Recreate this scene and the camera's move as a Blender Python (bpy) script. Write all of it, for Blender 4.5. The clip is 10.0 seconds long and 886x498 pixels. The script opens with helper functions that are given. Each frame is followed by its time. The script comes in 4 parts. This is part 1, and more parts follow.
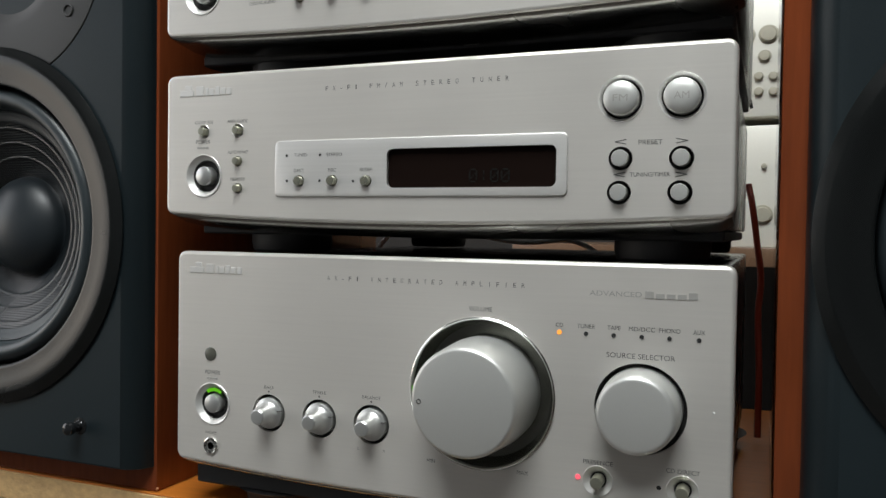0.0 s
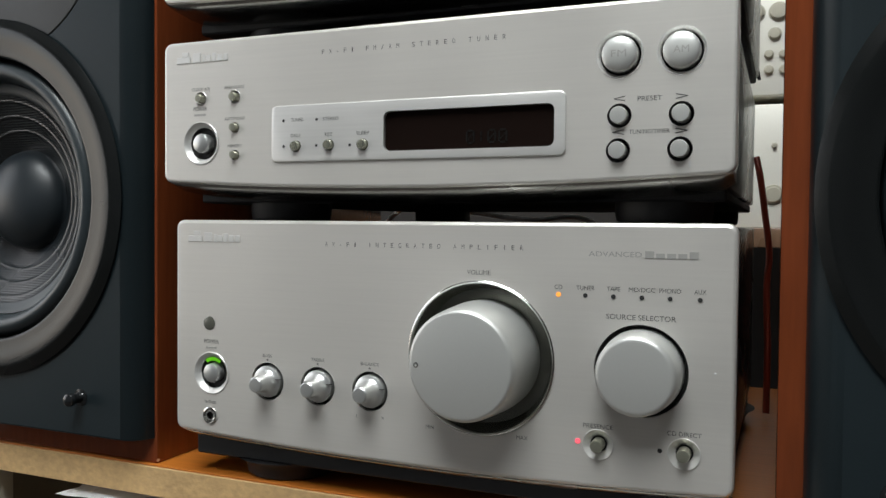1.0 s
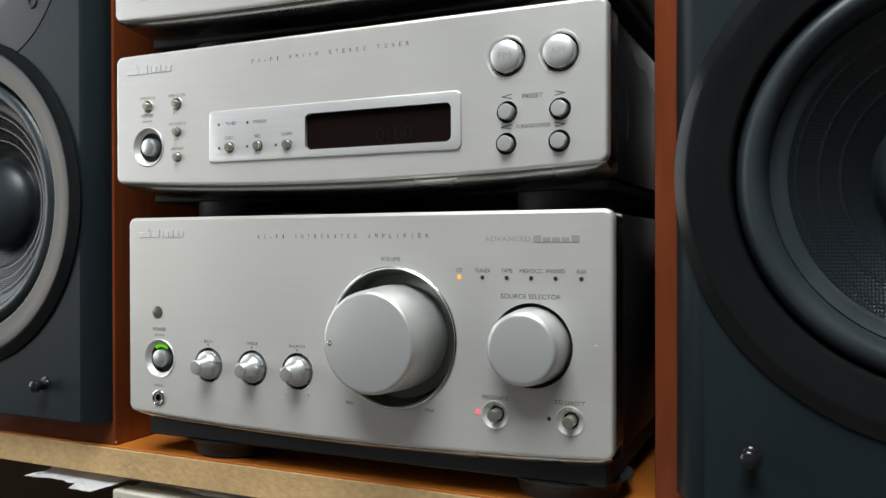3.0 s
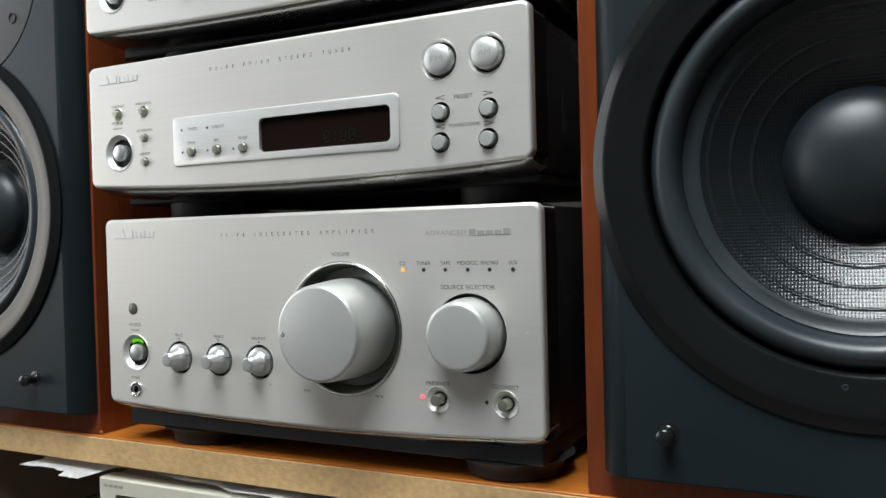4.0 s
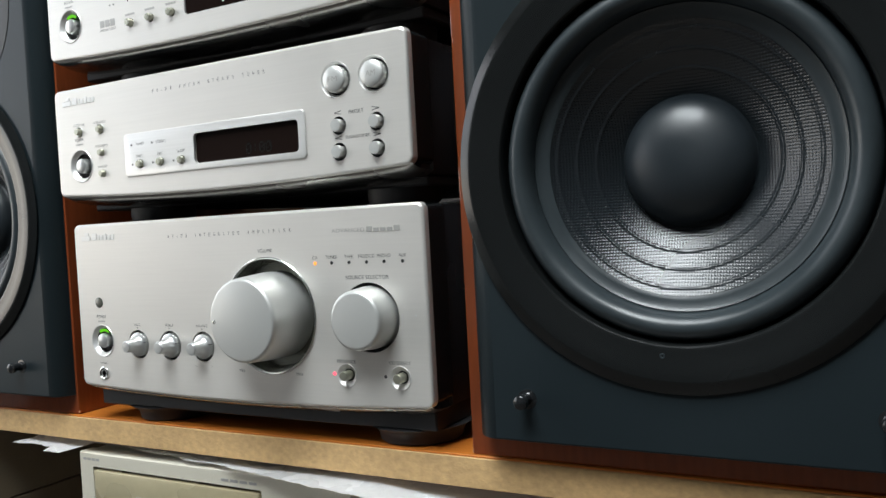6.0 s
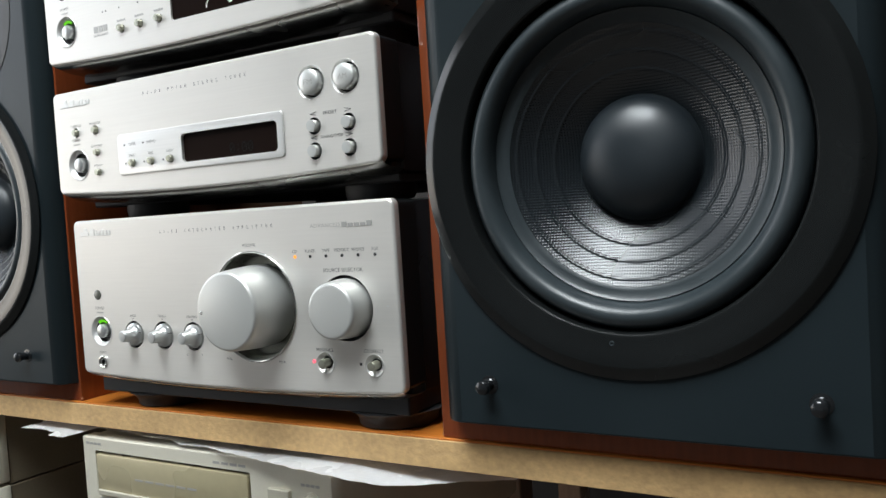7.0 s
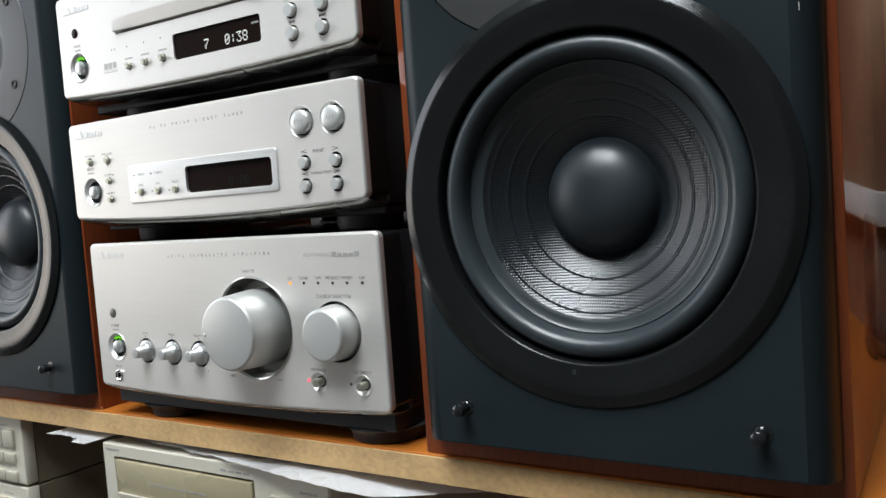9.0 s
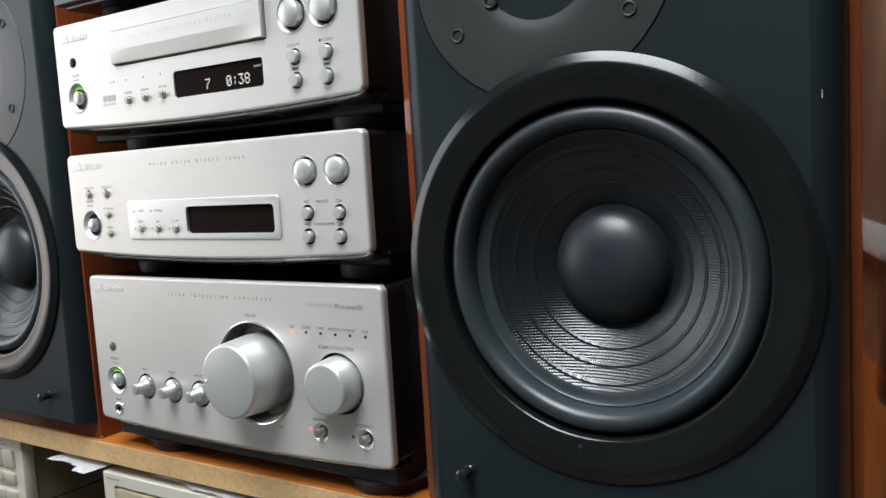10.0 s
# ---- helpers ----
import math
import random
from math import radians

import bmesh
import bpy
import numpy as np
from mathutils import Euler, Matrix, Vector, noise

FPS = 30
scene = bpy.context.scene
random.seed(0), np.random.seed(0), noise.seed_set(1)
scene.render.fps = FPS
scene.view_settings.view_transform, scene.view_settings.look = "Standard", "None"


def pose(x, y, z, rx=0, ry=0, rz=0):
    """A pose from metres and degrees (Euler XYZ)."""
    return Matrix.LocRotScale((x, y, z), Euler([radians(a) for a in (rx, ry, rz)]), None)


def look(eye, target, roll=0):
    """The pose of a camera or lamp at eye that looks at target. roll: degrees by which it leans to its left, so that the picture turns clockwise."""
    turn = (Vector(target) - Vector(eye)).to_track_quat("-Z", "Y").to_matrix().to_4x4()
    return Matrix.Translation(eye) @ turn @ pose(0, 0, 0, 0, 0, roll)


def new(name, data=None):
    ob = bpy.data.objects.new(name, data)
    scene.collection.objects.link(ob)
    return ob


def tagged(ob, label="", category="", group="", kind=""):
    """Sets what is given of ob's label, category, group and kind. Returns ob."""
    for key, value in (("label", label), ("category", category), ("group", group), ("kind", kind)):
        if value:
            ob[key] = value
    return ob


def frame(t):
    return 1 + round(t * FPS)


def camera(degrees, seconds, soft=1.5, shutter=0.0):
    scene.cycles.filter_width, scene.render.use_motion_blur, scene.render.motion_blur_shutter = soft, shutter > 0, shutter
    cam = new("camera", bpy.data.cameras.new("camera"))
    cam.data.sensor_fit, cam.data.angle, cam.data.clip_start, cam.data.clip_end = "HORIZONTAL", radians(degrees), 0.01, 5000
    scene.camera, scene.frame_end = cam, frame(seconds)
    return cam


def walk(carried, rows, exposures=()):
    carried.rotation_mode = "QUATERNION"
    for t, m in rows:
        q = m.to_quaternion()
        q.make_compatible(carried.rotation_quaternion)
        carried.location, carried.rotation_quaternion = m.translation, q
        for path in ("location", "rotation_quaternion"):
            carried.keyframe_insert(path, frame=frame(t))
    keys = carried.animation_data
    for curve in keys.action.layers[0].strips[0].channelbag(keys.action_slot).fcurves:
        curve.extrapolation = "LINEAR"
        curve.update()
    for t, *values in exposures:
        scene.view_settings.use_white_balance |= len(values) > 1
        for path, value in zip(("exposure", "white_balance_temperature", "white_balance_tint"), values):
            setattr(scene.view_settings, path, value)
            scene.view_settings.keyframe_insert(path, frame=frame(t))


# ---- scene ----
cam = camera(57.0, 10.0)
PATH = [
    (0, (0.155, -0.357, 0.149), (-0.584, 1.502, 0.116), 0.0),
    (0.5, (0.157, -0.352, 0.14), (-0.598, 1.499, 0.102), -0.2),
    (1, (0.16, -0.35, 0.134), (-0.609, 1.495, 0.09), -0.3),
    (1.5, (0.165, -0.351, 0.129), (-0.621, 1.487, 0.09), -0.4),
    (2, (0.177, -0.355, 0.123), (-0.617, 1.481, 0.107), -0.5),
    (2.5, (0.2, -0.359, 0.119), (-0.602, 1.473, 0.125), -0.6),
    (4, (0.271, -0.36, 0.12), (-0.619, 1.431, 0.099), -2.3),
    (4.5, (0.298, -0.367, 0.121), (-0.618, 1.411, 0.091), -3.2),
    (5, (0.32, -0.373, 0.123), (-0.628, 1.388, 0.091), -3.5),
    (5.5, (0.344, -0.375, 0.122), (-0.618, 1.379, 0.092), -3.7),
    (6, (0.363, -0.377, 0.121), (-0.606, 1.372, 0.071), -3.9),
    (7.5, (0.416, -0.384, 0.127), (-0.612, 1.33, 0.047), -4.5),
    (8, (0.43, -0.386, 0.135), (-0.595, 1.329, 0.047), -4.7),
    (8.5, (0.439, -0.392, 0.143), (-0.611, 1.307, 0.038), -4.9),
    (9, (0.441, -0.393, 0.15), (-0.636, 1.289, 0.036), -4.9),
    (9.5, (0.442, -0.389, 0.168), (-0.629, 1.292, 0.006), -4.9),
    (10, (0.435, -0.381, 0.2), (-0.646, 1.292, 0.015), -4.2),
]
walk(cam, [(t, pose(0, 0, 0, 0, -0.9, 0) @ look(eye, target, roll)) for t, eye, target, roll in PATH],
     [(0, -0.36, 6750, 10), (2.5, -0.12, 6550, 9), (5, 0.0, 6500, 9), (7.5, 0.10, 6450, 9), (10, 0.06, 6400, 11)])

# ---------------------------------------------------------------- light
world = bpy.data.worlds.new("sky")
scene.world = world
world.use_nodes = True
wn = world.node_tree.nodes
sky = wn.new("ShaderNodeTexSky")
sky.sky_type, sky.sun_disc = "NISHITA", False
sky.sun_elevation, sky.sun_rotation = radians(35), radians(250)
world.node_tree.links.new(sky.outputs[0], wn["Background"].inputs[0])
wn["Background"].inputs[1].default_value = 0.10

ROOM = dict(x0=-1.7, x1=2.1, y0=-2.6, y1=1.0, z0=-0.75, z1=1.65)


def area_lamp(name, at, target, sx, sy, watts, colour):
    data = bpy.data.lights.new(name, "AREA")
    data.shape, data.size, data.size_y, data.energy, data.color = "RECTANGLE", sx, sy, watts, colour
    ob = new(name, data)
    ob.matrix_world = look(at, target)
    return ob


area_lamp("window_daylight", (ROOM["x0"] + 0.02, -0.45, 0.60), (0.0, -0.45, 0.60), 1.8, 1.3, 13.5, (0.86, 0.91, 1.0))
# overhead source out of view, assumed from bright top edges and lower cones
area_lamp("unseen_ceiling_lamp", (0.10, -0.85, 1.575), (0.10, -0.85, 0.0), 0.90, 1.0, 55.0, (0.90, 0.965, 1.0))

# ---------------------------------------------------------------- materials


def material(name, colour, rough=0.5, metal=0.0, var=0.06, grain=200.0, stretch=(1, 1, 1), bump=0.0, bump_scale=None,
             blotch=8.0, spec=0.5, rough_var=0.08, coat=0.0):
    m = bpy.data.materials.new(name)
    m.use_nodes = True
    n, l = m.node_tree.nodes, m.node_tree.links
    b = n["Principled BSDF"]
    b.inputs["Metallic"].default_value = metal
    b.inputs["Specular IOR Level"].default_value = spec
    b.inputs["Coat Weight"].default_value = coat
    b.inputs["Coat Roughness"].default_value = 0.12
    tc = n.new("ShaderNodeTexCoord")
    mp = n.new("ShaderNodeMapping")
    mp.inputs["Scale"].default_value = stretch
    l.new(tc.outputs["Object"], mp.inputs[0])
    fine = n.new("ShaderNodeTexNoise")
    fine.inputs["Scale"].default_value, fine.inputs["Detail"].default_value = grain, 4
    l.new(mp.outputs[0], fine.inputs["Vector"])
    big = n.new("ShaderNodeTexNoise")
    big.inputs["Scale"].default_value, big.inputs["Detail"].default_value = blotch, 3
    l.new(tc.outputs["Object"], big.inputs["Vector"])
    mix = n.new("ShaderNodeMath")
    mix.operation = "ADD"
    l.new(fine.outputs[0], mix.inputs[0])
    l.new(big.outputs[0], mix.inputs[1])
    ramp = n.new("ShaderNodeMapRange")
    ramp.inputs["From Min"].default_value, ramp.inputs["From Max"].default_value = 0.6, 1.4
    ramp.inputs["To Min"].default_value, ramp.inputs["To Max"].default_value = 1 - var, 1 + var
    l.new(mix.outputs[0], ramp.inputs[0])
    mul = n.new("ShaderNodeVectorMath")
    mul.operation = "SCALE"
    mul.inputs[0].default_value = colour
    l.new(ramp.outputs[0], mul.inputs["Scale"])
    l.new(mul.outputs[0], b.inputs["Base Color"])
    rr = n.new("ShaderNodeMapRange")
    rr.inputs["From Min"].default_value, rr.inputs["From Max"].default_value = 0.3, 0.7
    rr.inputs["To Min"].default_value, rr.inputs["To Max"].default_value = max(rough - rough_var, 0.02), min(rough + rough_var, 1)
    l.new(big.outputs[0], rr.inputs[0])
    l.new(rr.outputs[0], b.inputs["Roughness"])
    if bump:
        bp = n.new("ShaderNodeBump")
        bp.inputs["Strength"].default_value, bp.inputs["Distance"].default_value = 1.0, bump
        src = fine
        if bump_scale:
            src = n.new("ShaderNodeTexNoise")
            src.inputs["Scale"].default_value = bump_scale
            l.new(mp.outputs[0], src.inputs["Vector"])
        l.new(src.outputs[0], bp.inputs["Height"])
        l.new(bp.outputs[0], b.inputs["Normal"])
    return m


def glowing(name, colour, strength):
    m = material(name, colour, 0.4, spec=0.05)
    b = m.node_tree.nodes["Principled BSDF"]
    l = b.inputs["Base Color"].links[0]
    m.node_tree.links.remove(l)
    b.inputs["Base Color"].default_value = (colour[0] * 0.03, colour[1] * 0.03, colour[2] * 0.03, 1)
    b.inputs["Emission Color"].default_value = (*colour, 1)
    b.inputs["Emission Strength"].default_value = strength
    return m


SILVER = material("brushed_champagne_aluminium", (0.72, 0.695, 0.655), 0.40, 0.56, 0.035, 900, (0.02, 1, 1), 0.000003, None, 14, 0.5, 0.04)
SILVER_SUB = material("bright_brushed_aluminium", (0.72, 0.71, 0.69), 0.38, 0.52, 0.05, 900, (0.02, 1, 1), 0.000006, None, 14)
# plate metal at half brightness: the dark underside is put into the colour
CHIN = material("rolled_edge_shaded_metal", (0.36, 0.35, 0.33), 0.25, 1.0, 0.03, 900, (0.02, 1, 1))
KNOB = material("satin_silver_knob", (0.60, 0.605, 0.585), 0.38, 0.62, 0.02, 1500, (1, 1, 1), 0.00002)
TONE = material("bright_satin_silver", (0.60, 0.61, 0.60), 0.36, 0.8, 0.02, 1500, (1, 1, 1), 0.00001)
CHROME = material("polished_chrome", (0.82, 0.82, 0.80), 0.12, 1.0, 0.02)
BUTTON = material("pale_metal_button", (0.42, 0.42, 0.34), 0.30, 0.8, 0.03)
DARKGAP = material("black_recess", (0.018, 0.018, 0.018), 0.6)
WELL = material("smoked_metal_well", (0.20, 0.20, 0.175), 0.20, 0.9)
CASE = material("black_painted_steel", (0.018, 0.018, 0.020), 0.26, 0.0, 0.15, 700, (1, 1, 1), 0.00006)
GLOSS = material("glossy_black_plastic", (0.012, 0.013, 0.014), 0.10, rough_var=0.03)
RUBBER = material("black_rubber_foot", (0.020, 0.020, 0.022), 0.6)
WINDOWPLASTIC = material("smoked_display_window", (0.010, 0.006, 0.005), 0.14, 0.0, 0.05, rough_var=0.03, spec=0.05)
INK = material("dark_grey_ink", (0.075, 0.075, 0.07), 0.6)
INK_PALE = material("pale_grey_ink", (0.42, 0.41, 0.39), 0.45, 0.4)
BAFFLE = material("blue_black_satin_baffle", (0.0120, 0.0182, 0.0212), 0.38, 0.0, 0.12, 1200, (1, 1, 1), 0.00005, None, 12, 0.24, 0.05)
RINGMAT = material("black_satin_frame_ring", (0.0075, 0.0085, 0.0086), 0.22, 0.0, 0.10, 1400, (1, 1, 1), 0.00003, None, 20, 0.40)
PLATE = material("charcoal_tweeter_plate", (0.0145, 0.0155, 0.0150), 0.45, 0.0, 0.10, 1400, (1, 1, 1), 0.00004)
SURROUND = material("black_rubber_surround", (0.026, 0.034, 0.038), 0.37, 0.0, 0.12, 300, (1, 1, 1), 0.0, None, 30)
CAP = material("satin_black_dust_cap", (0.014, 0.019, 0.023), 0.40, 0.0, 0.10, 900, (1, 1, 1), 0.00002, None, 40)
CHERRY = material("red_brown_cherry_veneer", (0.185, 0.043, 0.014), 0.08, 0.0, 0.22, 60, (6, 6, 0.5), 0.00001, None, 6, rough_var=0.03)
CHIPPED = material("chipped_veneer", (0.40, 0.18, 0.08), 0.5)
SHELFTOP = material("orange_wood_veneer", (0.50, 0.155, 0.022), 0.36, 0.0, 0.20, 50, (0.6, 8, 8), 0.00006, None, 5)
CHIPBOARD = material("raw_chipboard_edge", (0.54, 0.35, 0.160), 0.85, 0.0, 0.24, 260, (1, 1, 1.3), 0.0004, None, 22)
CREAM = material("champagne_painted_metal", (0.68, 0.645, 0.54), 0.40, 0.25, 0.04, 600)
PALE = material("pale_cream_painted_metal", (0.80, 0.78, 0.70), 0.4, 0.1, 0.04, 600)
CREAMBTN = material("champagne_button", (0.50, 0.47, 0.38), 0.4, 0.25, 0.05)
# darkened brown: the shade on the units' right sides is in this colour
OLIVE = material("olive_brown_shaded_case", (0.19, 0.16, 0.11), 0.45, 0.0, 0.10, 500, (1, 1, 1), 0.00005)
TAPEWIN = material("brown_tinted_cassette_window", (0.40, 0.35, 0.22), 0.3, 0.2, 0.06)
FOAM = material("white_foam_sheet", (0.95, 0.955, 0.96), 0.25, 0.0, 0.05, 260, (1, 1, 1), 0.00025, None, 25)
WALLPAINT = material("off_white_wall", (0.45, 0.45, 0.44), 0.85, 0.0, 0.05, 40, (1, 1, 1), 0.0005)
BROWNWALL = material("dark_brown_back_board", (0.22, 0.13, 0.08), 0.30, 0.0, 0.2, 30, (6, 6, 0.6))
FLOORMAT = material("brown_wooden_floor", (0.075, 0.062, 0.052), 0.45, 0.0, 0.2, 30, (0.5, 6, 6))
REDCORD = material("red_cable_sheath", (0.26, 0.03, 0.012), 0.4)
WHITE = material("white_plastic", (0.72, 0.72, 0.70), 0.4)
GLASSY = material("clear_jar_glass", (0.95, 0.95, 0.92), 0.03)
GLASSY.node_tree.nodes["Principled BSDF"].inputs["Transmission Weight"].default_value = 1.0
AMBER = glowing("amber_lamp", (1.0, 0.38, 0.07), 1.6)
PINK = glowing("red_lamp", (1.0, 0.13, 0.18), 1.6)
GREEN = glowing("green_lamp", (0.22, 0.95, 0.03), 0.6)
DIGIT = glowing("pale_display_digit", (0.95, 0.98, 0.92), 0.9)
DIGIT_SOFT = glowing("soft_display_sign", (0.9, 0.95, 0.9), 0.3)
DIGIT_DIM = glowing("faint_display_digit", (0.40, 0.42, 0.40), 0.005)


def cone_material():
    m = material("woven_black_cone", (0.010, 0.0135, 0.016), 0.27, spec=0.75)
    n, l = m.node_tree.nodes, m.node_tree.links
    b = n["Principled BSDF"]
    tc = n.new("ShaderNodeTexCoord")
    waves = []
    for axis in ("X", "Z"):
        w = n.new("ShaderNodeTexWave")
        w.bands_direction = axis
        w.inputs["Scale"].default_value = 215 if axis == "Z" else 235
        w.inputs["Distortion"].default_value = 0.6
        l.new(tc.outputs["Object"], w.inputs["Vector"])
        waves.append(w)
    mul = n.new("ShaderNodeMath")
    mul.operation = "MULTIPLY"
    l.new(waves[0].outputs["Fac"], mul.inputs[0])
    l.new(waves[1].outputs["Fac"], mul.inputs[1])
    rows = n.new("ShaderNodeMix")
    rows.inputs[0].default_value = 0.75
    l.new(waves[1].outputs["Fac"], rows.inputs[2])
    l.new(mul.outputs[0], rows.inputs[3])
    bp = n.new("ShaderNodeBump")
    bp.inputs["Strength"].default_value, bp.inputs["Distance"].default_value = 1.0, 0.00012
    l.new(rows.outputs[0], bp.inputs["Height"])
    l.new(bp.outputs[0], b.inputs["Normal"])
    return m


CONE = cone_material()

# ---------------------------------------------------------------- mesh helpers


def finish(bm, name, mat, smooth=35):
    me = bpy.data.meshes.new(name)
    bmesh.ops.recalc_face_normals(bm, faces=bm.faces)
    bm.to_mesh(me)
    bm.free()
    me.materials.append(mat)
    if smooth:
        for p in me.polygons:
            p.use_smooth = True
        me.set_sharp_from_angle(angle=radians(smooth))
    if name in ("front_plate", "baffle"):
        for p in me.polygons:
            if p.normal.y < -0.9995:
                p.use_smooth = False
    return me


def part(name, bm, mat, parent, label="", smooth=35):
    ob = new(name, finish(bm, name, mat, smooth))
    ob.parent = parent
    if label:
        tagged(ob, label)
    return ob


def thing(name, at, label, category, group="", kind=""):
    ob = new(name)
    ob.location = at
    ob.empty_display_size = 0.02
    return tagged(ob, label, category, group, kind)


def box(x0, x1, y0, y1, z0, z1, bevel=0.0, segs=2):
    bm = bmesh.new()
    bmesh.ops.create_cube(bm, size=1)
    for v in bm.verts:
        v.co = Vector(((x0 + x1) / 2 + v.co.x * (x1 - x0), (y0 + y1) / 2 + v.co.y * (y1 - y0), (z0 + z1) / 2 + v.co.z * (z1 - z0)))
    if bevel:
        bmesh.ops.bevel(bm, geom=bm.edges[:], offset=bevel, segments=segs, profile=0.5, affect="EDGES")
    return bm


def round_plate(x0, x1, y0, y1, z0, z1, corner, rim, cseg=6, rseg=3):
    """A plate facing -y with rounded corners and a rounded front rim."""
    bm = box(x0, x1, y0, y1, z0, z1)
    upright = [e for e in bm.edges if abs(e.verts[0].co.y - e.verts[1].co.y) > 1e-6]
    bmesh.ops.bevel(bm, geom=upright, offset=corner, segments=cseg, profile=0.5, affect="EDGES")
    if rim:
        front = [e for e in bm.edges if all(abs(v.co.y - y0) < 1e-6 for v in e.verts)]
        bmesh.ops.bevel(bm, geom=front, offset=rim, segments=rseg, profile=0.5, affect="EDGES")
    return bm


def lathe(profile, seg=40, at=(0, 0, 0)):
    """A body turned about the y axis from (radius, y) pairs."""
    bm = bmesh.new()
    rings = []
    for r, y in profile:
        if r < 1e-6:
            rings.append([bm.verts.new((at[0], at[1] + y, at[2]))])
        else:
            rings.append([bm.verts.new((at[0] + r * math.cos(2 * math.pi * i / seg), at[1] + y, at[2] + r * math.sin(2 * math.pi * i / seg))) for i in range(seg)])
    for a, b in zip(rings, rings[1:]):
        for i in range(seg):
            j = (i + 1) % seg
            loop = [a[i % len(a)], a[j % len(a)], b[j % len(b)], b[i % len(b)]]
            loop = list(dict.fromkeys(loop))
            if len(loop) > 2:
                bm.faces.new(loop)
    return bm


def disc_z(profile, seg=32, at=(0, 0, 0)):
    """A body turned about the z axis from (radius, z) pairs."""
    bm = lathe(profile, seg)
    for v in bm.verts:
        v.co = Vector((v.co.x + at[0], v.co.z + at[1], v.co.y + at[2]))
    return bm


def join_bm(parts):
    out = bmesh.new()
    for b in parts:
        me = bpy.data.meshes.new("tmp")
        b.to_mesh(me)
        b.free()
        out.from_mesh(me)
        bpy.data.meshes.remove(me)
    return out


def carve(bm, cutters):
    """Cuts the joined cutters out of bm; gives a new bmesh."""
    a = new("tmp_a", bpy.data.meshes.new("tmp_a"))
    bmesh.ops.recalc_face_normals(bm, faces=bm.faces)
    bm.to_mesh(a.data)
    bm.free()
    c = join_bm(cutters)
    bmesh.ops.recalc_face_normals(c, faces=c.faces)
    b = new("tmp_b", bpy.data.meshes.new("tmp_b"))
    c.to_mesh(b.data)
    c.free()
    mod = a.modifiers.new("cut", "BOOLEAN")
    mod.operation, mod.object, mod.solver = "DIFFERENCE", b, "EXACT"
    me = bpy.data.meshes.new_from_object(a.evaluated_get(bpy.context.evaluated_depsgraph_get()))
    out = bmesh.new()
    out.from_mesh(me)
    for o in (a, b):
        d = o.data
        bpy.data.objects.remove(o)
        bpy.data.meshes.remove(d)
    bpy.data.meshes.remove(me)
    return out


def plug(x, z, r, y0, y1, seg=36):
    return lathe([(0, y0), (r, y0), (r, y1), (0, y1)], seg, (x, 0, z))


def text_bm(words, x, z, height, y, width=None, spacing=1.0, align="CENTER", slant=0.0):
    cu = bpy.data.curves.new("tmp_text", "FONT")
    cu.body, cu.size, cu.align_x, cu.space_character, cu.shear = words, height / 0.70, align, spacing, slant
    cu.offset = -0.004 * height / 0.70
    ob = new("tmp_text", cu)
    me = bpy.data.meshes.new_from_object(ob.evaluated_get(bpy.context.evaluated_depsgraph_get()))
    bm = bmesh.new()
    bm.from_mesh(me)
    bpy.data.meshes.remove(me)
    bpy.data.objects.remove(ob)
    bpy.data.curves.remove(cu)
    xs = [v.co.x for v in bm.verts]
    k = width / (max(xs) - min(xs)) if width else 1.0
    mid = (max(xs) + min(xs)) / 2 if width else 0.0
    for v in bm.verts:
        v.co = Vector((x + (v.co.x - mid) * k, y, z - height / 2 + v.co.y))
    return bm


def lettering(parent, words, x, z, height, y, mat=None, width=None, spacing=1.0, slant=0.0):
    return part("lettering", text_bm(words, x, z, height, y - 0.00012, width, spacing, "CENTER", slant), mat or INK, parent, "", 0)


DOTS = {"0": "01110 10001 10011 10101 11001 10001 01110", "3": "11111 00010 00100 00010 00001 10001 01110", "7": "11111 00001 00010 00100 01000 01000 01000",
        "8": "01110 10001 10001 01110 10001 10001 01110", ":": "00000 00100 00100 00000 00100 00100 00000", " ": "0 0 0 0 0 0 0"}


def dot_digits(parent, text, x, z, height, y, mat, pitch=0.80):
    """Dot-matrix digits: small squares on a five by seven grid, starting at x, base at z."""
    d = height / 7
    bms = []
    for k, ch in enumerate(text):
        for row, line in enumerate(DOTS[ch].split()):
            for col, bit in enumerate(line):
                if bit == "1":
                    cx, cz = x + k * pitch * height + col * d * 0.92, z + (6 - row) * d
                    bms.append(box(cx, cx + d * 0.72, y - 0.00025, y, cz, cz + d * 0.78))
    return part("digits", join_bm(bms), mat, parent, "glowing dot-matrix digits", 0)


def tube(name, points, radius, mat, parent=None):
    cu = bpy.data.curves.new(name, "CURVE")
    cu.dimensions, cu.bevel_depth, cu.bevel_resolution, cu.resolution_u = "3D", radius, 3, 8
    sp = cu.splines.new("BEZIER")
    sp.bezier_points.add(len(points) - 1)
    for p, co in zip(sp.bezier_points, points):
        p.co, p.handle_left_type, p.handle_right_type = co, "AUTO", "AUTO"
    ob = new(name, cu)
    me = bpy.data.meshes.new_from_object(ob.evaluated_get(bpy.context.evaluated_depsgraph_get()))
    bpy.data.objects.remove(ob)
    me.materials.clear()
    me.materials.append(mat)
    for p in me.polygons:
        p.use_smooth = True
    ob = new(name, me)
    ob.parent = parent
    return ob


# ---------------------------------------------------------------- room and shelf


def setting(name, bm, mat, label, category):
    return tagged(new(name, finish(bm, name, mat, 35)), label, category, "", "structure")


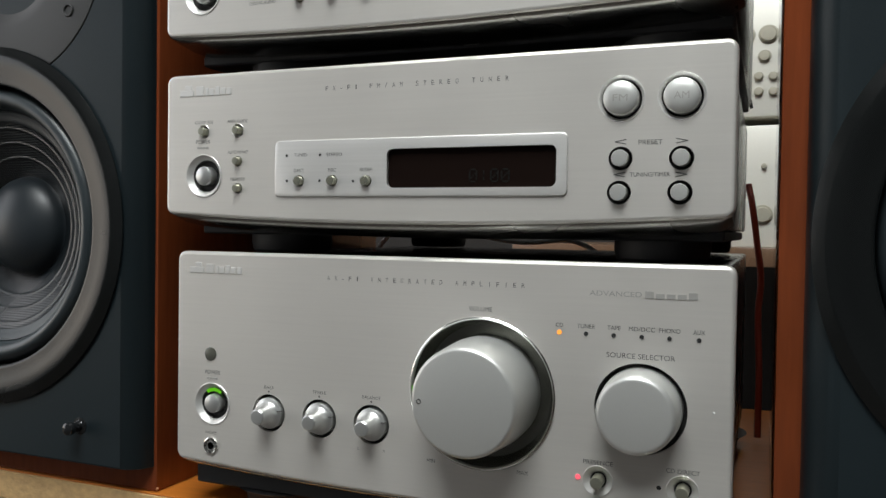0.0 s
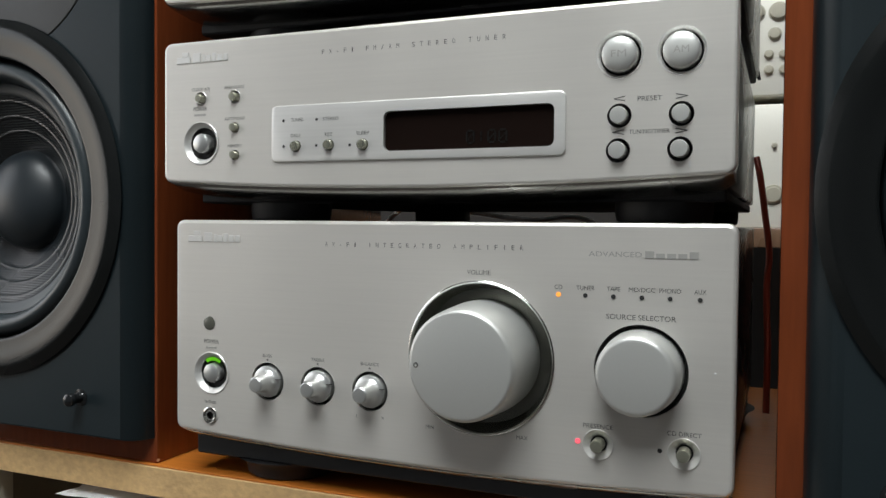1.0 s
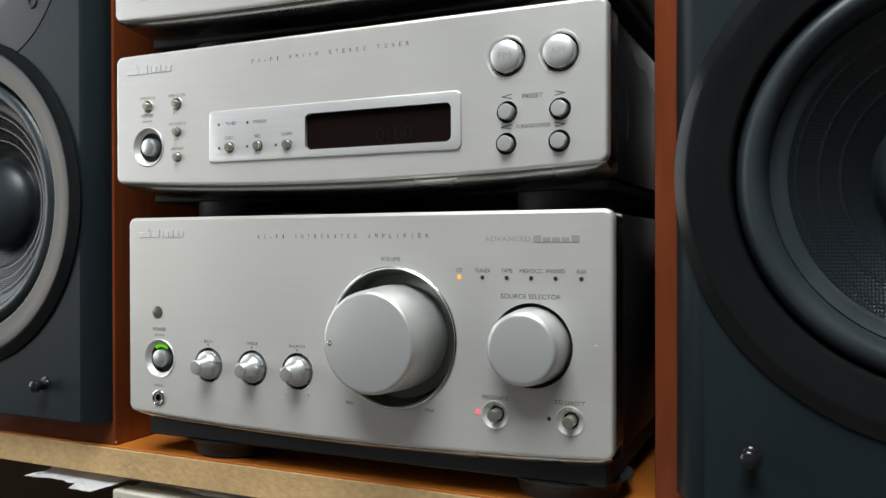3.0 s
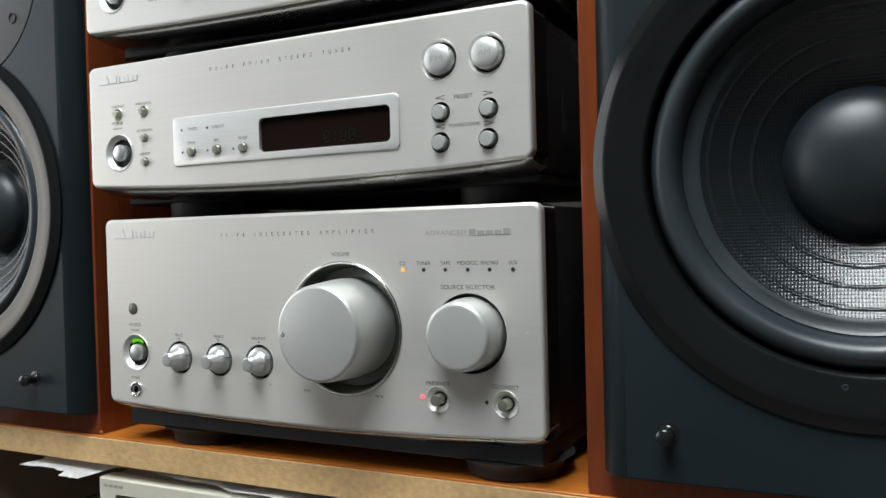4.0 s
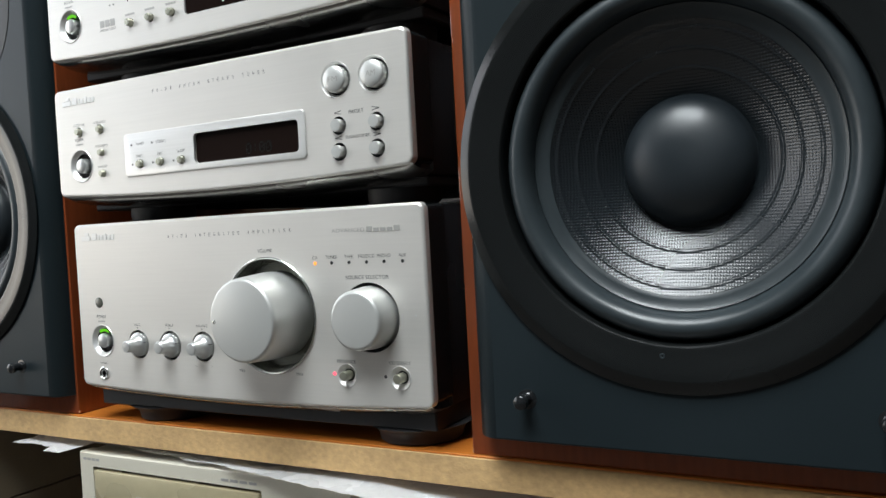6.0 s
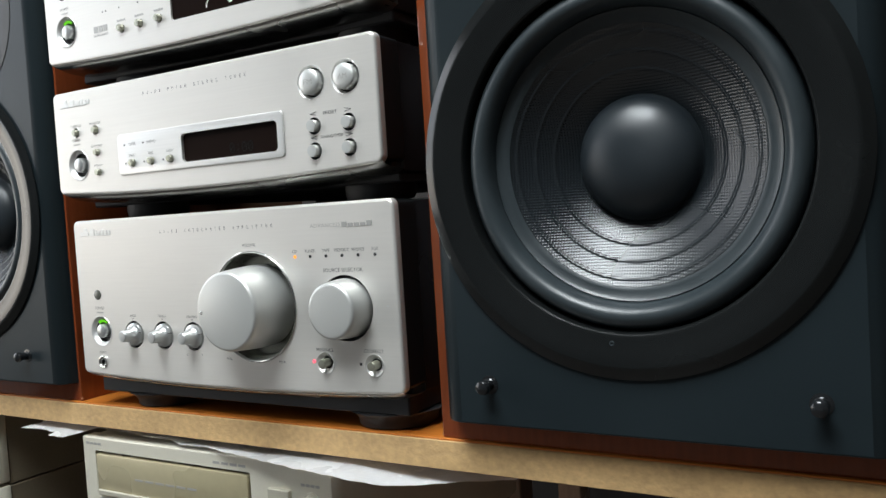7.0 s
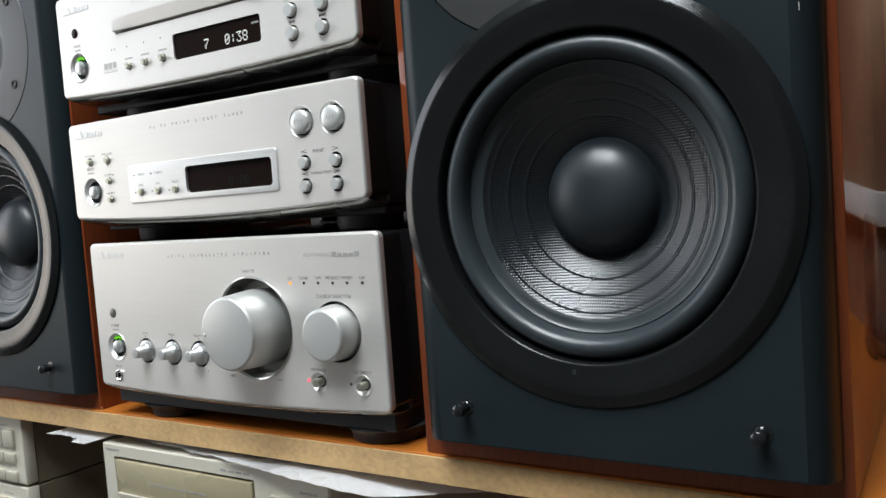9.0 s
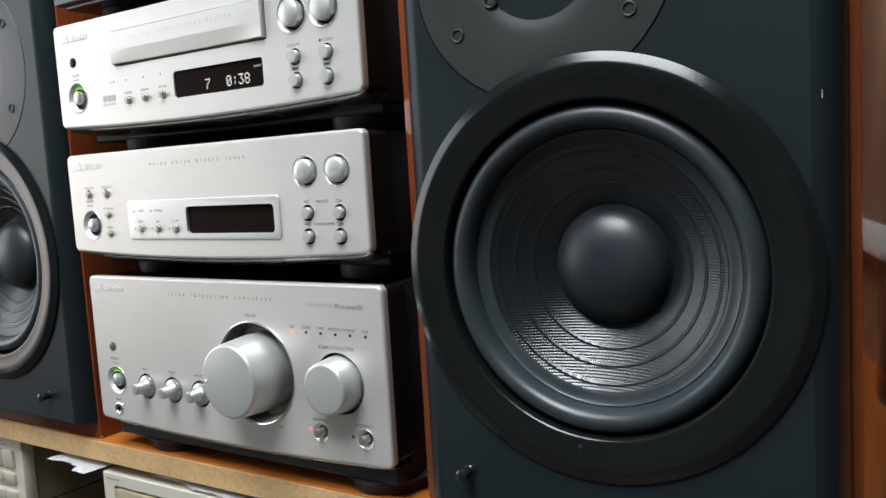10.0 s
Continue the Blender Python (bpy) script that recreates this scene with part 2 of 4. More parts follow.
R = ROOM
W = 0.08
setting("floor", box(R["x0"], R["x1"], R["y0"], R["y1"], R["z0"] - W, R["z0"]), FLOORMAT, "brown wooden floor of the listening room", "floor")
setting("ceiling", box(R["x0"], R["x1"], R["y0"], R["y1"], R["z1"], R["z1"] + W), WALLPAINT, "plain off-white ceiling", "ceiling")
# north wall is near black: the shade in the stack's gaps put into its colour
setting("wall_north", box(R["x0"] - W, R["x1"] + W, R["y1"], R["y1"] + W, R["z0"] - W, R["z1"] + W), material("dark_gap_backdrop", (0.022, 0.018, 0.015), 0.6, 0.0, 0.2, 30, (6, 6, 0.6)), "wall behind the shelf, coloured dark for the shaded gaps", "wall")
setting("wall_south", box(R["x0"] - W, R["x1"] + W, R["y0"] - W, R["y0"], R["z0"] - W, R["z1"] + W), material("dim_grey_wall", (0.11, 0.112, 0.115), 0.8, 0.0, 0.06, 30), "plain grey wall", "wall")
setting("wall_east", box(R["x1"], R["x1"] + W, R["y0"], R["y1"], R["z0"] - W, R["z1"] + W), material("dark_brown_wall", (0.045, 0.038, 0.033), 0.7, 0.0, 0.1, 30), "plain dark brown wall", "wall")
wy0, wy1, wz0, wz1 = -1.36, 0.46, -0.06, 1.26
west = [box(R["x0"] - W, R["x0"], R["y0"], wy0, R["z0"] - W, R["z1"] + W), box(R["x0"] - W, R["x0"], wy1, R["y1"], R["z0"] - W, R["z1"] + W),
        box(R["x0"] - W, R["x0"], wy0, wy1, R["z0"] - W, wz0), box(R["x0"] - W, R["x0"], wy0, wy1, wz1, R["z1"] + W)]
setting("wall_west", join_bm(west), WALLPAINT, "grey-white wall with a window opening", "wall")

SX0, SX1, SY0, SY1 = -0.80, 0.85, 0.010, 0.40
shelf = thing("shelf_board", (0, 0, 0), "long shelf board, orange veneer on raw chipboard edge", "shelf", kind="structure")
part("core", box(SX0, SX1, SY0, SY1, -0.018, -0.0012, 0.0004, 1), CHIPBOARD, shelf, "raw beige chipboard edge")
part("veneer", box(SX0, SX1, SY0 + 0.0008, SY1, -0.0012, 0.0, 0.0003, 1), SHELFTOP, shelf, "glossy orange wood veneer")
lower = thing("lower_shelf_board", (0, 0, -0.26), "lower shelf board of dark brown wood", "shelf", kind="structure")
part("board", box(SX0, SX1, SY0, SY1, -0.018, 0.0, 0.0008, 1), BROWNWALL, lower)
side = thing("shelf_upright", (0, 0, 0), "brown wooden upright carrying the shelf", "shelf", kind="structure")
part("panel", box(SX0 - 0.02, SX0, SY0, SY1, R["z0"], 0.0, 0.001, 1), CHERRY, side)
part("panel", box(SX1, SX1 + 0.02, SY0, SY1, R["z0"], 0.0, 0.001, 1), CHERRY, side)
part("panel", box(0.34, SX1, SY1, SY1 + 0.008, -0.5, 0.6, 0.0, 1), BROWNWALL, side, "dark brown back board")

# unseen fixture added to carry the assumed overhead lamp
cl = thing("ceiling_light", (0.10, -0.85, ROOM["z1"]), "square white ceiling light, assumed out of view", "ceiling light")
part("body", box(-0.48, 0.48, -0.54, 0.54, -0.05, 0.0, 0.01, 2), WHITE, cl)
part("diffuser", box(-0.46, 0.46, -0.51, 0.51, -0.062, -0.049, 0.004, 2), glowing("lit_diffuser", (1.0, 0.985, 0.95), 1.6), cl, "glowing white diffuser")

# ---------------------------------------------------------------- loudspeakers


def loudspeaker(x0, x1, inset, yf, woofer, tweeter, peg_x, label):
    """Cabinet from x0 to x1; woofer and tweeter centres as (x, z)."""
    top, yb = 0.395, 0.0125
    sp = thing("loudspeaker", ((x0 + x1) / 2, 0.13, 0), label, "loudspeaker", "pair of loudspeakers")
    ox, oy = -(x0 + x1) / 2, -0.13

    def add(name, bm, mat, parent=sp, lab="", smooth=35):
        if parent is sp:
            bmesh.ops.translate(bm, verts=bm.verts, vec=(ox, oy, 0))
        return part(name, bm, mat, parent, lab, smooth)

    wx, wz = woofer
    tx, tz = tweeter
    cab = carve(box(x0, x1, yb, 0.29, 0.0, top, 0.0012, 2), [plug(wx, wz, 0.088, yb - 0.03, 0.10, 64)])
    add("cabinet", cab, CHERRY, lab="red-brown cherry veneer cabinet")
    b0, b1, bz0, bz1 = x0 + inset[0], x1 - inset[1], 0.0145, top - 0.006
    baf = box(b0, b1, yf, yb - 0.0002, bz0, bz1)
    ups = [e for e in baf.edges if abs(e.verts[0].co.z - e.verts[1].co.z) > 0.1 and e.verts[0].co.y < 0]
    bmesh.ops.bevel(baf, geom=ups, offset=0.013, segments=8, profile=0.5, affect="EDGES")
    hor = [e for e in baf.edges if all(abs(v.co.z - bz0) < 1e-5 for v in e.verts) and all(v.co.y < yb - 0.001 for v in e.verts)]
    bmesh.ops.bevel(baf, geom=hor, offset=0.0012, segments=2, profile=0.5, affect="EDGES")
    baf = carve(baf, [plug(wx, wz, 0.0990, yf - 0.03, yb + 0.03, 96)])
    baf = carve(baf, [plug(tx, tz, 0.0718, yf - 0.03, yf + 0.0015, 96)])
    add("baffle", baf, BAFFLE, lab="blue-black satin front baffle", smooth=40)
    # tweeter: flush plate cut off by the woofer ring, with a shallow horn and a pale dome
    plate = lathe([(0.0712, yf + 0.0013), (0.0712, yf + 0.0002), (0.0708, yf - 0.0002), (0.040, yf - 0.0002), (0.034, yf + 0.0006), (0.0215, yf + 0.0055), (0.0, yf + 0.0055)], 96, (tx, 0, tz))
    plate = carve(plate, [plug(wx, wz, 0.1074, yf - 0.03, yf + 0.03, 96)])
    pl = add("tweeter_plate", plate, PLATE, lab="charcoal tweeter plate", smooth=40)
    dome = lathe([(0.0205, 0.0055), (0.0205, 0.003), (0.019, 0.0025), (0.016, -0.0005), (0.011, -0.0035), (0.006, -0.0048), (0, -0.0052)], 40, (tx + ox, yf + oy, tz))
    part("dome", dome, WHITE, pl, "pale tweeter dome")
    for a, r in ((216, 0.0576), (324, 0.0576), (36, 0.0576), (144, 0.0576), (216, 0.0325)):
        sx, sz = tx + r * math.cos(radians(a)), tz + r * math.sin(radians(a))
        sc = lathe([(0.0037, 0.0), (0.0037, -0.0005), (0.0032, -0.0008), (0.0026, -0.0004), (0.0022, 0.001), (0.0016, 0.001), (0.0016, 0.0002), (0, 0.0002)], 20, (sx + ox, yf - 0.0002 + oy, sz))
        part("screw", sc, DARKGAP, pl, "small black socket screw")
    # woofer: bevelled frame ring, rubber roll, woven cone with ridges, dust cap
    yr = yf - 0.0042
    wf = add("woofer_ring", lathe([(0.0985, yf + 0.006), (0.0985, yf + 0.0002), (0.1048, yf + 0.0002), (0.1050, yf - 0.0008), (0.1070, yf - 0.0009), (0.1071, yf - 0.0014), (0.1028, yr + 0.0006), (0.1014, yr + 0.0001), (0.1002, yr),
                                       (0.0940, yr + 0.0010), (0.0872, yr + 0.0024), (0.0863, yr + 0.0024), (0.0856, yr + 0.0027), (0.0850, yr + 0.0034), (0.0846, yr + 0.0050), (0.0845, yr + 0.010), (0.0845, yr + 0.018), (0.090, yr + 0.018)], 144, (wx, 0, wz)), RINGMAT, lab="broad black frame ring of the woofer", smooth=24)
    y1 = yf + 0.0095
    roll = [(0.0845, y1 + 0.003), (0.0840, y1 + 0.0020)]
    roll += [(0.0774 + 0.0064 * math.cos(radians(a)), y1 + 0.001 - 0.0105 * math.sin(radians(a)) ** 0.85) for a in range(6, 175, 12)]
    roll += [(0.0708, y1 + 0.0004), (0.0703, y1 - 0.0001), (0.0697, y1 + 0.0003), (0.0690, y1 + 0.0008), (0.0660, y1 + 0.0016), (0.0638, y1 + 0.0022), (0.0632, y1 + 0.0028)]
    part("surround", lathe(roll, 128, (wx + ox, oy, wz)), SURROUND, wf, "thick black rubber surround", 60)
    cone, n = [], 66
    for i in range(n + 1):
        u = i / n
        r = 0.0636 - (0.0636 - 0.0298) * u
        y = y1 + 0.0020 + 0.0205 * (u ** 0.95)
        for ridge in (0.0602, 0.0517, 0.0433):
            y -= 0.0006 * math.exp(-((r - ridge) / 0.00055) ** 2)
        cone.append((r, y))
    part("cone", lathe(cone, 144, (wx + ox, oy, wz)), CONE, wf, "woven black cone with raised rings", 80)
    yc = y1 + 0.0222
    cap = [(0.0328, yc + 0.001), (0.0326, yc - 0.0004), (0.0318, yc - 0.0010)] + [(0.0311 * math.cos(radians(a)), yc - 0.0012 - 0.0165 * math.sin(radians(a))) for a in range(6, 90, 7)] + [(0, yc - 0.0177)]
    part("dust_cap", lathe(cap, 80, (wx + ox, oy, wz)), CAP, wf, "domed black dust cap", 60)
    dm = lathe([(0.0013, 0), (0.0012, -0.0004), (0.0006, -0.0004), (0.0004, 0.0004), (0, 0.0004)], 14, (wx - 0.0085 + ox, yr + 0.0018 + oy, wz - 0.0893))
    part("ring_mark", dm, SURROUND, wf)
    if x0 > 0:
        add("scratch", box(0.3813, 0.3817, yf - 0.0002, yf + 0.0003, 0.2255, 0.2290), INK_PALE, lab="short pale scratch")
    for ex in (x0 + 0.0006, x1 - 0.0006):
        add("worn_corner", lathe([(0.0012, 0.0), (0.0009, -0.0009), (0, -0.0011)], 8, (ex, yb + 0.0012, 0.0018)), CHIPPED, lab="chipped pale veneer corner")
    for px in peg_x:
        peg = lathe([(0.0050, 0.0002), (0.0050, -0.0003), (0.0034, -0.0005), (0.0029, -0.0010), (0.0028, -0.0052), (0.0036, -0.0064), (0.0039, -0.0080), (0.0034, -0.0096), (0.0020, -0.0106), (0, -0.0109)], 28, (px, yf, 0.0365))
        add("grille_peg", peg, GLOSS, lab="black plastic grille peg")
    return sp


loudspeaker(0.1570, 0.3945, (0.0105, 0.0045), -0.0050, (0.2757, 0.1500), (0.2535, 0.3080), (0.1985, 0.3580), "cherry wood loudspeaker with black woofer on the shelf")
loudspeaker(-0.4050, -0.1675, (0.0045, 0.0018), -0.0005, (-0.2870, 0.1505), (-0.2680, 0.3080), (-0.2115, -0.3705), "cherry wood loudspeaker with black woofer beside the stack")


# ---------------------------------------------------------------- hi-fi units


def unit(name, label, category, x0, x1, z0, z1, yf, depth, rest, bow, cutters):
    """A hi-fi unit: aluminium front plate with a bowed lower edge, rolled chin, black case and feet standing at height rest."""
    th = thing(name, ((x0 + x1) / 2, 0.15, rest), label, category, "stack of hi-fi units")
    off = Vector((-(x0 + x1) / 2, -0.15, -rest))
    mid, half = (x0 + x1) / 2, (x1 - x0) / 2

    def add(nm, bm, mat, parent=None, lab="", smooth=35):
        bmesh.ops.translate(bm, verts=bm.verts, vec=off)
        return part(nm, bm, mat, parent or th, lab, smooth)

    def drop(x):
        return bow * (1 - ((x - mid) / half) ** 2)

    plate = round_plate(x0, x1, yf, yf + 0.0052, z0, z1, 0.0045, 0.0018)
    for i in range(1, 20):
        x = x0 + (x1 - x0) * i / 20
        bmesh.ops.bisect_plane(plate, geom=plate.verts[:] + plate.edges[:] + plate.faces[:], plane_co=(x, 0, 0), plane_no=(1, 0, 0))
    for v in plate.verts:
        if v.co.z < z0 + 0.006:
            v.co.z -= drop(v.co.x)
    plate = carve(plate, cutters)
    face = add("front_plate", plate, SILVER, lab="brushed champagne aluminium front plate", smooth=30)
    # rolled chin that curves back under the plate, the underside's darkness in its colour
    chin = bmesh.new()
    prof = [(yf + 0.0012, 0.0004), (yf + 0.0015, -0.0006), (yf + 0.0026, -0.0016), (yf + 0.005, -0.0030), (yf + 0.009, -0.0046), (yf + 0.015, -0.0058), (yf + 0.024, -0.0064)]
    cols = []
    for i in range(25):
        x = x0 + 0.0012 + (x1 - x0 - 0.0024) * (0.5 - 0.5 * math.cos(math.pi * i / 24))
        k = 1 - 0.55 * abs((x - mid) / half) ** 24
        cols.append([chin.verts.new((x, y, z0 + z * k - drop(x) + (0.0010 if k < 0.8 else 0.0))) for y, z in prof])
    for a, b in zip(cols, cols[1:]):
        for k in range(len(prof) - 1):
            chin.faces.new((a[k], a[k + 1], b[k + 1], b[k]))
    back = [chin.verts.new((c[-1].co.x, yf + 0.024, z0 + 0.002)) for c in cols]
    for i in range(24):
        chin.faces.new((cols[i][-1], back[i], back[i + 1], cols[i + 1][-1]))
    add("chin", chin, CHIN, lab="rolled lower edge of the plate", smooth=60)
    add("case", box(x0 + 0.0036, x1 - 0.0036, yf + 0.0145, depth, z0 - 0.0045, z1 - 0.0012, 0.0016, 2), CASE, lab="black painted steel case")
    collar = carve(round_plate(x0 + 0.0008, x1 - 0.0008, yf + 0.0053, yf + 0.024, z0 + 0.0006, z1 - 0.0006, 0.004, 0), [box(x0 + 0.0035, x1 - 0.0035, yf - 0.01, yf + 0.05, z0 + 0.003, z1 - 0.003)])
    add("trim", collar, GLOSS, lab="glossy black collar behind the plate")
    # amplifier has a real plinth; tuner's and player's are added to darken shaded gaps
    pz = rest + 0.0105 if rest < 0.01 else min(z0 - 0.0090, rest + 0.0095)
    add("plinth", box(x0 + 0.005, x1 - 0.005, yf + (0.0110 if rest < 0.01 else 0.0245), depth - 0.02, pz, z0 - (0.0005 if rest < 0.01 else 0.0050), 0.001, 1), RUBBER, lab="matt black plinth filling the shaded space below")
    h = pz - rest
    flare = 0.006 if rest < 0.01 else 0.0
    fr = 0.0255 if rest < 0.01 else 0.0222
    for fx in (x0 + 0.050, x1 - (0.031 if rest < 0.01 else 0.034)):
        for fy in (yf + (0.038 if rest < 0.01 else 0.046), depth - 0.04):
            add("foot", disc_z([(0, 0), (fr - 0.0022, 0), (fr - 0.0007, 0.0012), (fr, h * 0.50), (fr + flare * 0.4, h * 0.80), (fr + flare, h), (0, h)], 44, (fx, fy, rest)), RUBBER, lab="round black foot")
    return th, add, face


def power_button(add, x, z, y, lit):
    ro = 0.0112
    add("power_seat", lathe([(ro, -0.0001), (ro * 0.97, -0.0005), (ro * 0.92, -0.0002), (0.0088, 0.0014), (0.0083, 0.0022)], 48, (x, y, z)), SILVER_SUB, lab="polished ring round the power button")
    add("power_gap", lathe([(0.0084, 0.0021), (0.0080, 0.0042), (0.0, 0.0046)], 40, (x, y, z)), DARKGAP)
    add("power_button", lathe([(0.0050, 0.0045), (0.0050, 0.0002), (0.0047, -0.0006), (0.0038, -0.0011), (0, -0.0014)], 40, (x, y, z)), TONE, lab="round chrome power button")
    if lit:
        bm = bmesh.new()
        n = 14
        inner, outer = [], []
        for i in range(n + 1):
            a = radians(52 + 76 * i / n)
            inner.append(bm.verts.new((x + 0.0063 * math.cos(a), y + 0.0016, z + 0.0063 * math.sin(a))))
            outer.append(bm.verts.new((x + 0.0082 * math.cos(a), y + 0.0012, z + 0.0082 * math.sin(a))))
        for i in range(n):
            bm.faces.new((inner[i], outer[i], outer[i + 1], inner[i + 1]))
        add("power_light", bm, GREEN, lab="green lit arc of the power button")


def plain_mark(add, x0, x1, z, h, y):
    """The maker's mark as plain raised shapes."""
    w = x1 - x0
    th_mark = add("emblem", box(x0, x0 + w * 0.26, y - 0.0004, y + 0.0002, z - h * 0.42, z + h * 0.1, 0.0002, 1), SILVER_SUB, lab="raised silver maker's mark")
    add("emblem", box(x0 + w * 0.10, x0 + w * 0.22, y - 0.0004, y + 0.0002, z + h * 0.1, z + h * 0.5, 0.0002, 1), SILVER_SUB)
    u = x0 + w * 0.30
    for ww, hh in ((0.17, 1.0), (0.06, 0.8), (0.11, 0.72), (0.09, 0.9), (0.11, 0.72), (0.09, 0.72)):
        add("emblem", box(u, u + w * ww * 0.86, y - 0.0004, y + 0.0002, z - h * 0.42, z - h * 0.42 + h * hh * 0.8, 0.0002, 1), SILVER_SUB)
        u += w * ww * 1.06


def words(th_add, items, y, mat=None):
    for s, x, z, h, w in items:
        th_add("lettering", text_bm(s, x, z, h, y - 0.00012, w), mat or INK, smooth=0)


def rest_bar(add, x0, x1, z, h, y, n=3):
    bms, w = [], (x1 - x0) / n
    for i in range(n):
        bms.append(box(x0 + i * w, x0 + (i + 0.84) * w, y - 0.00015, y + 0.0002, z - h / 2, z + h / 2))
    add("small_print", join_bm(bms), INK_PALE, smooth=0)


def spaced_words(add, s, x, z, h, width, y, mat=None):
    """One line of narrow capitals set at an even pitch."""
    pitch = width / (len(s) - 1)
    row = []
    for k, ch in enumerate(s):
        if ch != " ":
            row.append(text_bm(ch, x - width / 2 + k * pitch, z, h, y - 0.00012, {"I": 0.0003, "1": 0.0006, "-": 0.0009, "/": 0.0011}.get(ch, h * 0.62)))
    add("lettering", join_bm(row), mat or INK, smooth=0)


# --- amplifier
YA = 0.0
cut = [plug(0.0305, 0.0762, 0.0345, YA - 0.01, YA + 0.011, 96), plug(0.1032, 0.0757, 0.0198, YA - 0.01, YA + 0.006, 64)]
for kx in (-0.0847, -0.0549, -0.0257):
    cut.append(plug(kx, 0.0560, 0.0097, YA - 0.01, YA + 0.005, 40))
cut += [plug(-0.1199, 0.0577, 0.0110, YA - 0.01, YA + 0.006, 48), plug(-0.1206, 0.0352, 0.0033, YA - 0.01, YA + 0.010, 30)]
for bx in (0.0856, 0.1216):
    cut.append(plug(bx, 0.0425, 0.0066, YA - 0.01, YA + 0.007, 36))
amp, aadd, aface = unit("amplifier", "champagne silver integrated amplifier with large volume knob", "amplifier", -0.1435, 0.1415, 0.0262, 0.1386, YA, 0.30, 0.0, 0.0042, cut)
# volume knob in its well
aadd("volume_ring", lathe([(0.0356, 0.0), (0.0356, -0.0006), (0.0350, -0.0010), (0.0344, -0.0006), (0.0341, 0.0008)], 96, (0.0305, YA, 0.0762)), CHROME, lab="thin chrome ring round the volume knob")
aadd("volume_well", lathe([(0.0343, 0.0004), (0.0335, 0.006), (0.0315, 0.0095), (0, 0.0098)], 80, (0.0305, YA, 0.0762)), WELL, lab="smoked metal well behind the knob")
vk = aadd("volume_knob", lathe([(0.0262, 0.0096), (0.0264, 0.001), (0.0257, -0.010), (0.0248, -0.0215), (0.0246, -0.0230), (0.0241, -0.0240), (0.0234, -0.0246), (0.0226, -0.0248), (0, -0.0249)], 96, (0.0305, YA, 0.0762)), KNOB, lab="large satin silver volume knob")
dt = aadd("pointer_dot", lathe([(0.0012, 0.0002), (0.0012, -0.0002), (0.0008, -0.0003), (0.0005, 0.0002), (0, 0.0002)], 16, (0.0305 - 0.0205, YA - 0.0248, 0.0762 - 0.0008)), CHROME, lab="small dot on the knob")
gm = aadd("volume_light", box(-0.0036, -0.0022, YA - 0.0006, YA + 0.0004, 0.0745, 0.0770), GREEN)
aadd("selector_well", lathe([(0.0199, 0.0002), (0.0196, 0.0050), (0, 0.0052)], 64, (0.1032, YA, 0.0757)), DARKGAP)
aadd("selector_knob", lathe([(0.0178, 0.0050), (0.0177, -0.002), (0.0168, -0.0125), (0.0165, -0.0138), (0.0159, -0.0146), (0.0150, -0.0150), (0.0142, -0.0151), (0, -0.0152)], 72, (0.1032, YA, 0.0757)), KNOB, lab="round satin silver source selector knob")
for kx in (-0.0847, -0.0549, -0.0257):
    aadd("knob_gap", lathe([(0.0098, 0.0001), (0.0096, 0.0046), (0, 0.0048)], 40, (kx, YA, 0.0560)), DARKGAP)
    aadd("tone_knob", lathe([(0.0080, 0.0046), (0.0081, -0.0002), (0.0079, -0.0008), (0.0074, -0.0011), (0.0069, -0.0012), (0.0058, -0.0020), (0.0050, -0.0032), (0.0045, -0.0048), (0.0042, -0.0068), (0.0041, -0.0094), (0.0039, -0.0103), (0.0033, -0.0108), (0, -0.0110)], 48, (kx, YA, 0.0560)), TONE, lab="small flared silver tone knob")
    aadd("knob_tick", box(kx + 0.0060, kx + 0.0080, YA - 0.0018, YA + 0.0003, 0.0576, 0.0580), INK)
    aadd("scale_dot", lathe([(0.0005, -0.00015), (0, -0.00015)], 12, (kx, YA, 0.0672)), INK)
power_button(aadd, -0.1199, 0.0577, YA, True)
aadd("remote_sensor", lathe([(0.0036, 0.0002), (0.0036, -0.0003), (0.0032, -0.0005), (0, -0.0006)], 32, (-0.1213, YA, 0.0841)), material("smoked_sensor_lens", (0.09, 0.09, 0.075), 0.15), lab="smoked remote sensor lens")
aadd("headphone_jack", lathe([(0.0045, 0.0001), (0.0044, -0.0008), (0.0038, -0.0010), (0.0034, -0.0004), (0.0031, 0.0004), (0.0027, -0.0004), (0.0020, -0.0004), (0.0019, 0.0012)], 36, (-0.1206, YA, 0.0352)), CHROME, lab="chrome headphone jack socket")
aadd("jack_hole", lathe([(0.0020, 0.0010), (0.0018, 0.0060), (0, 0.0062)], 24, (-0.1206, YA, 0.0352)), DARKGAP)
for bx in (0.0856, 0.1216):
    aadd("seat", lathe([(0.0068, -0.0001), (0.0066, -0.0004), (0.0060, 0.0000), (0.0036, 0.0024), (0.0034, 0.006), (0, 0.0062)], 40, (bx, YA, 0.0425)), SILVER_SUB, lab="dished button seat")
    aadd("seat_gap", lathe([(0.0036, 0.0020), (0.0032, 0.0024), (0, 0.0026)], 24, (bx, YA, 0.0425)), DARKGAP)
    aadd("button", lathe([(0.0028, 0.005), (0.0028, -0.0036), (0.0025, -0.0042), (0, -0.0044)], 26, (bx, YA, 0.0425)), BUTTON, lab="small push button")
aadd("presence_light", lathe([(0.0012, 0.0), (0.0011, -0.0004), (0, -0.0006)], 18, (0.0768, YA, 0.0432)), PINK, lab="glowing red indicator")
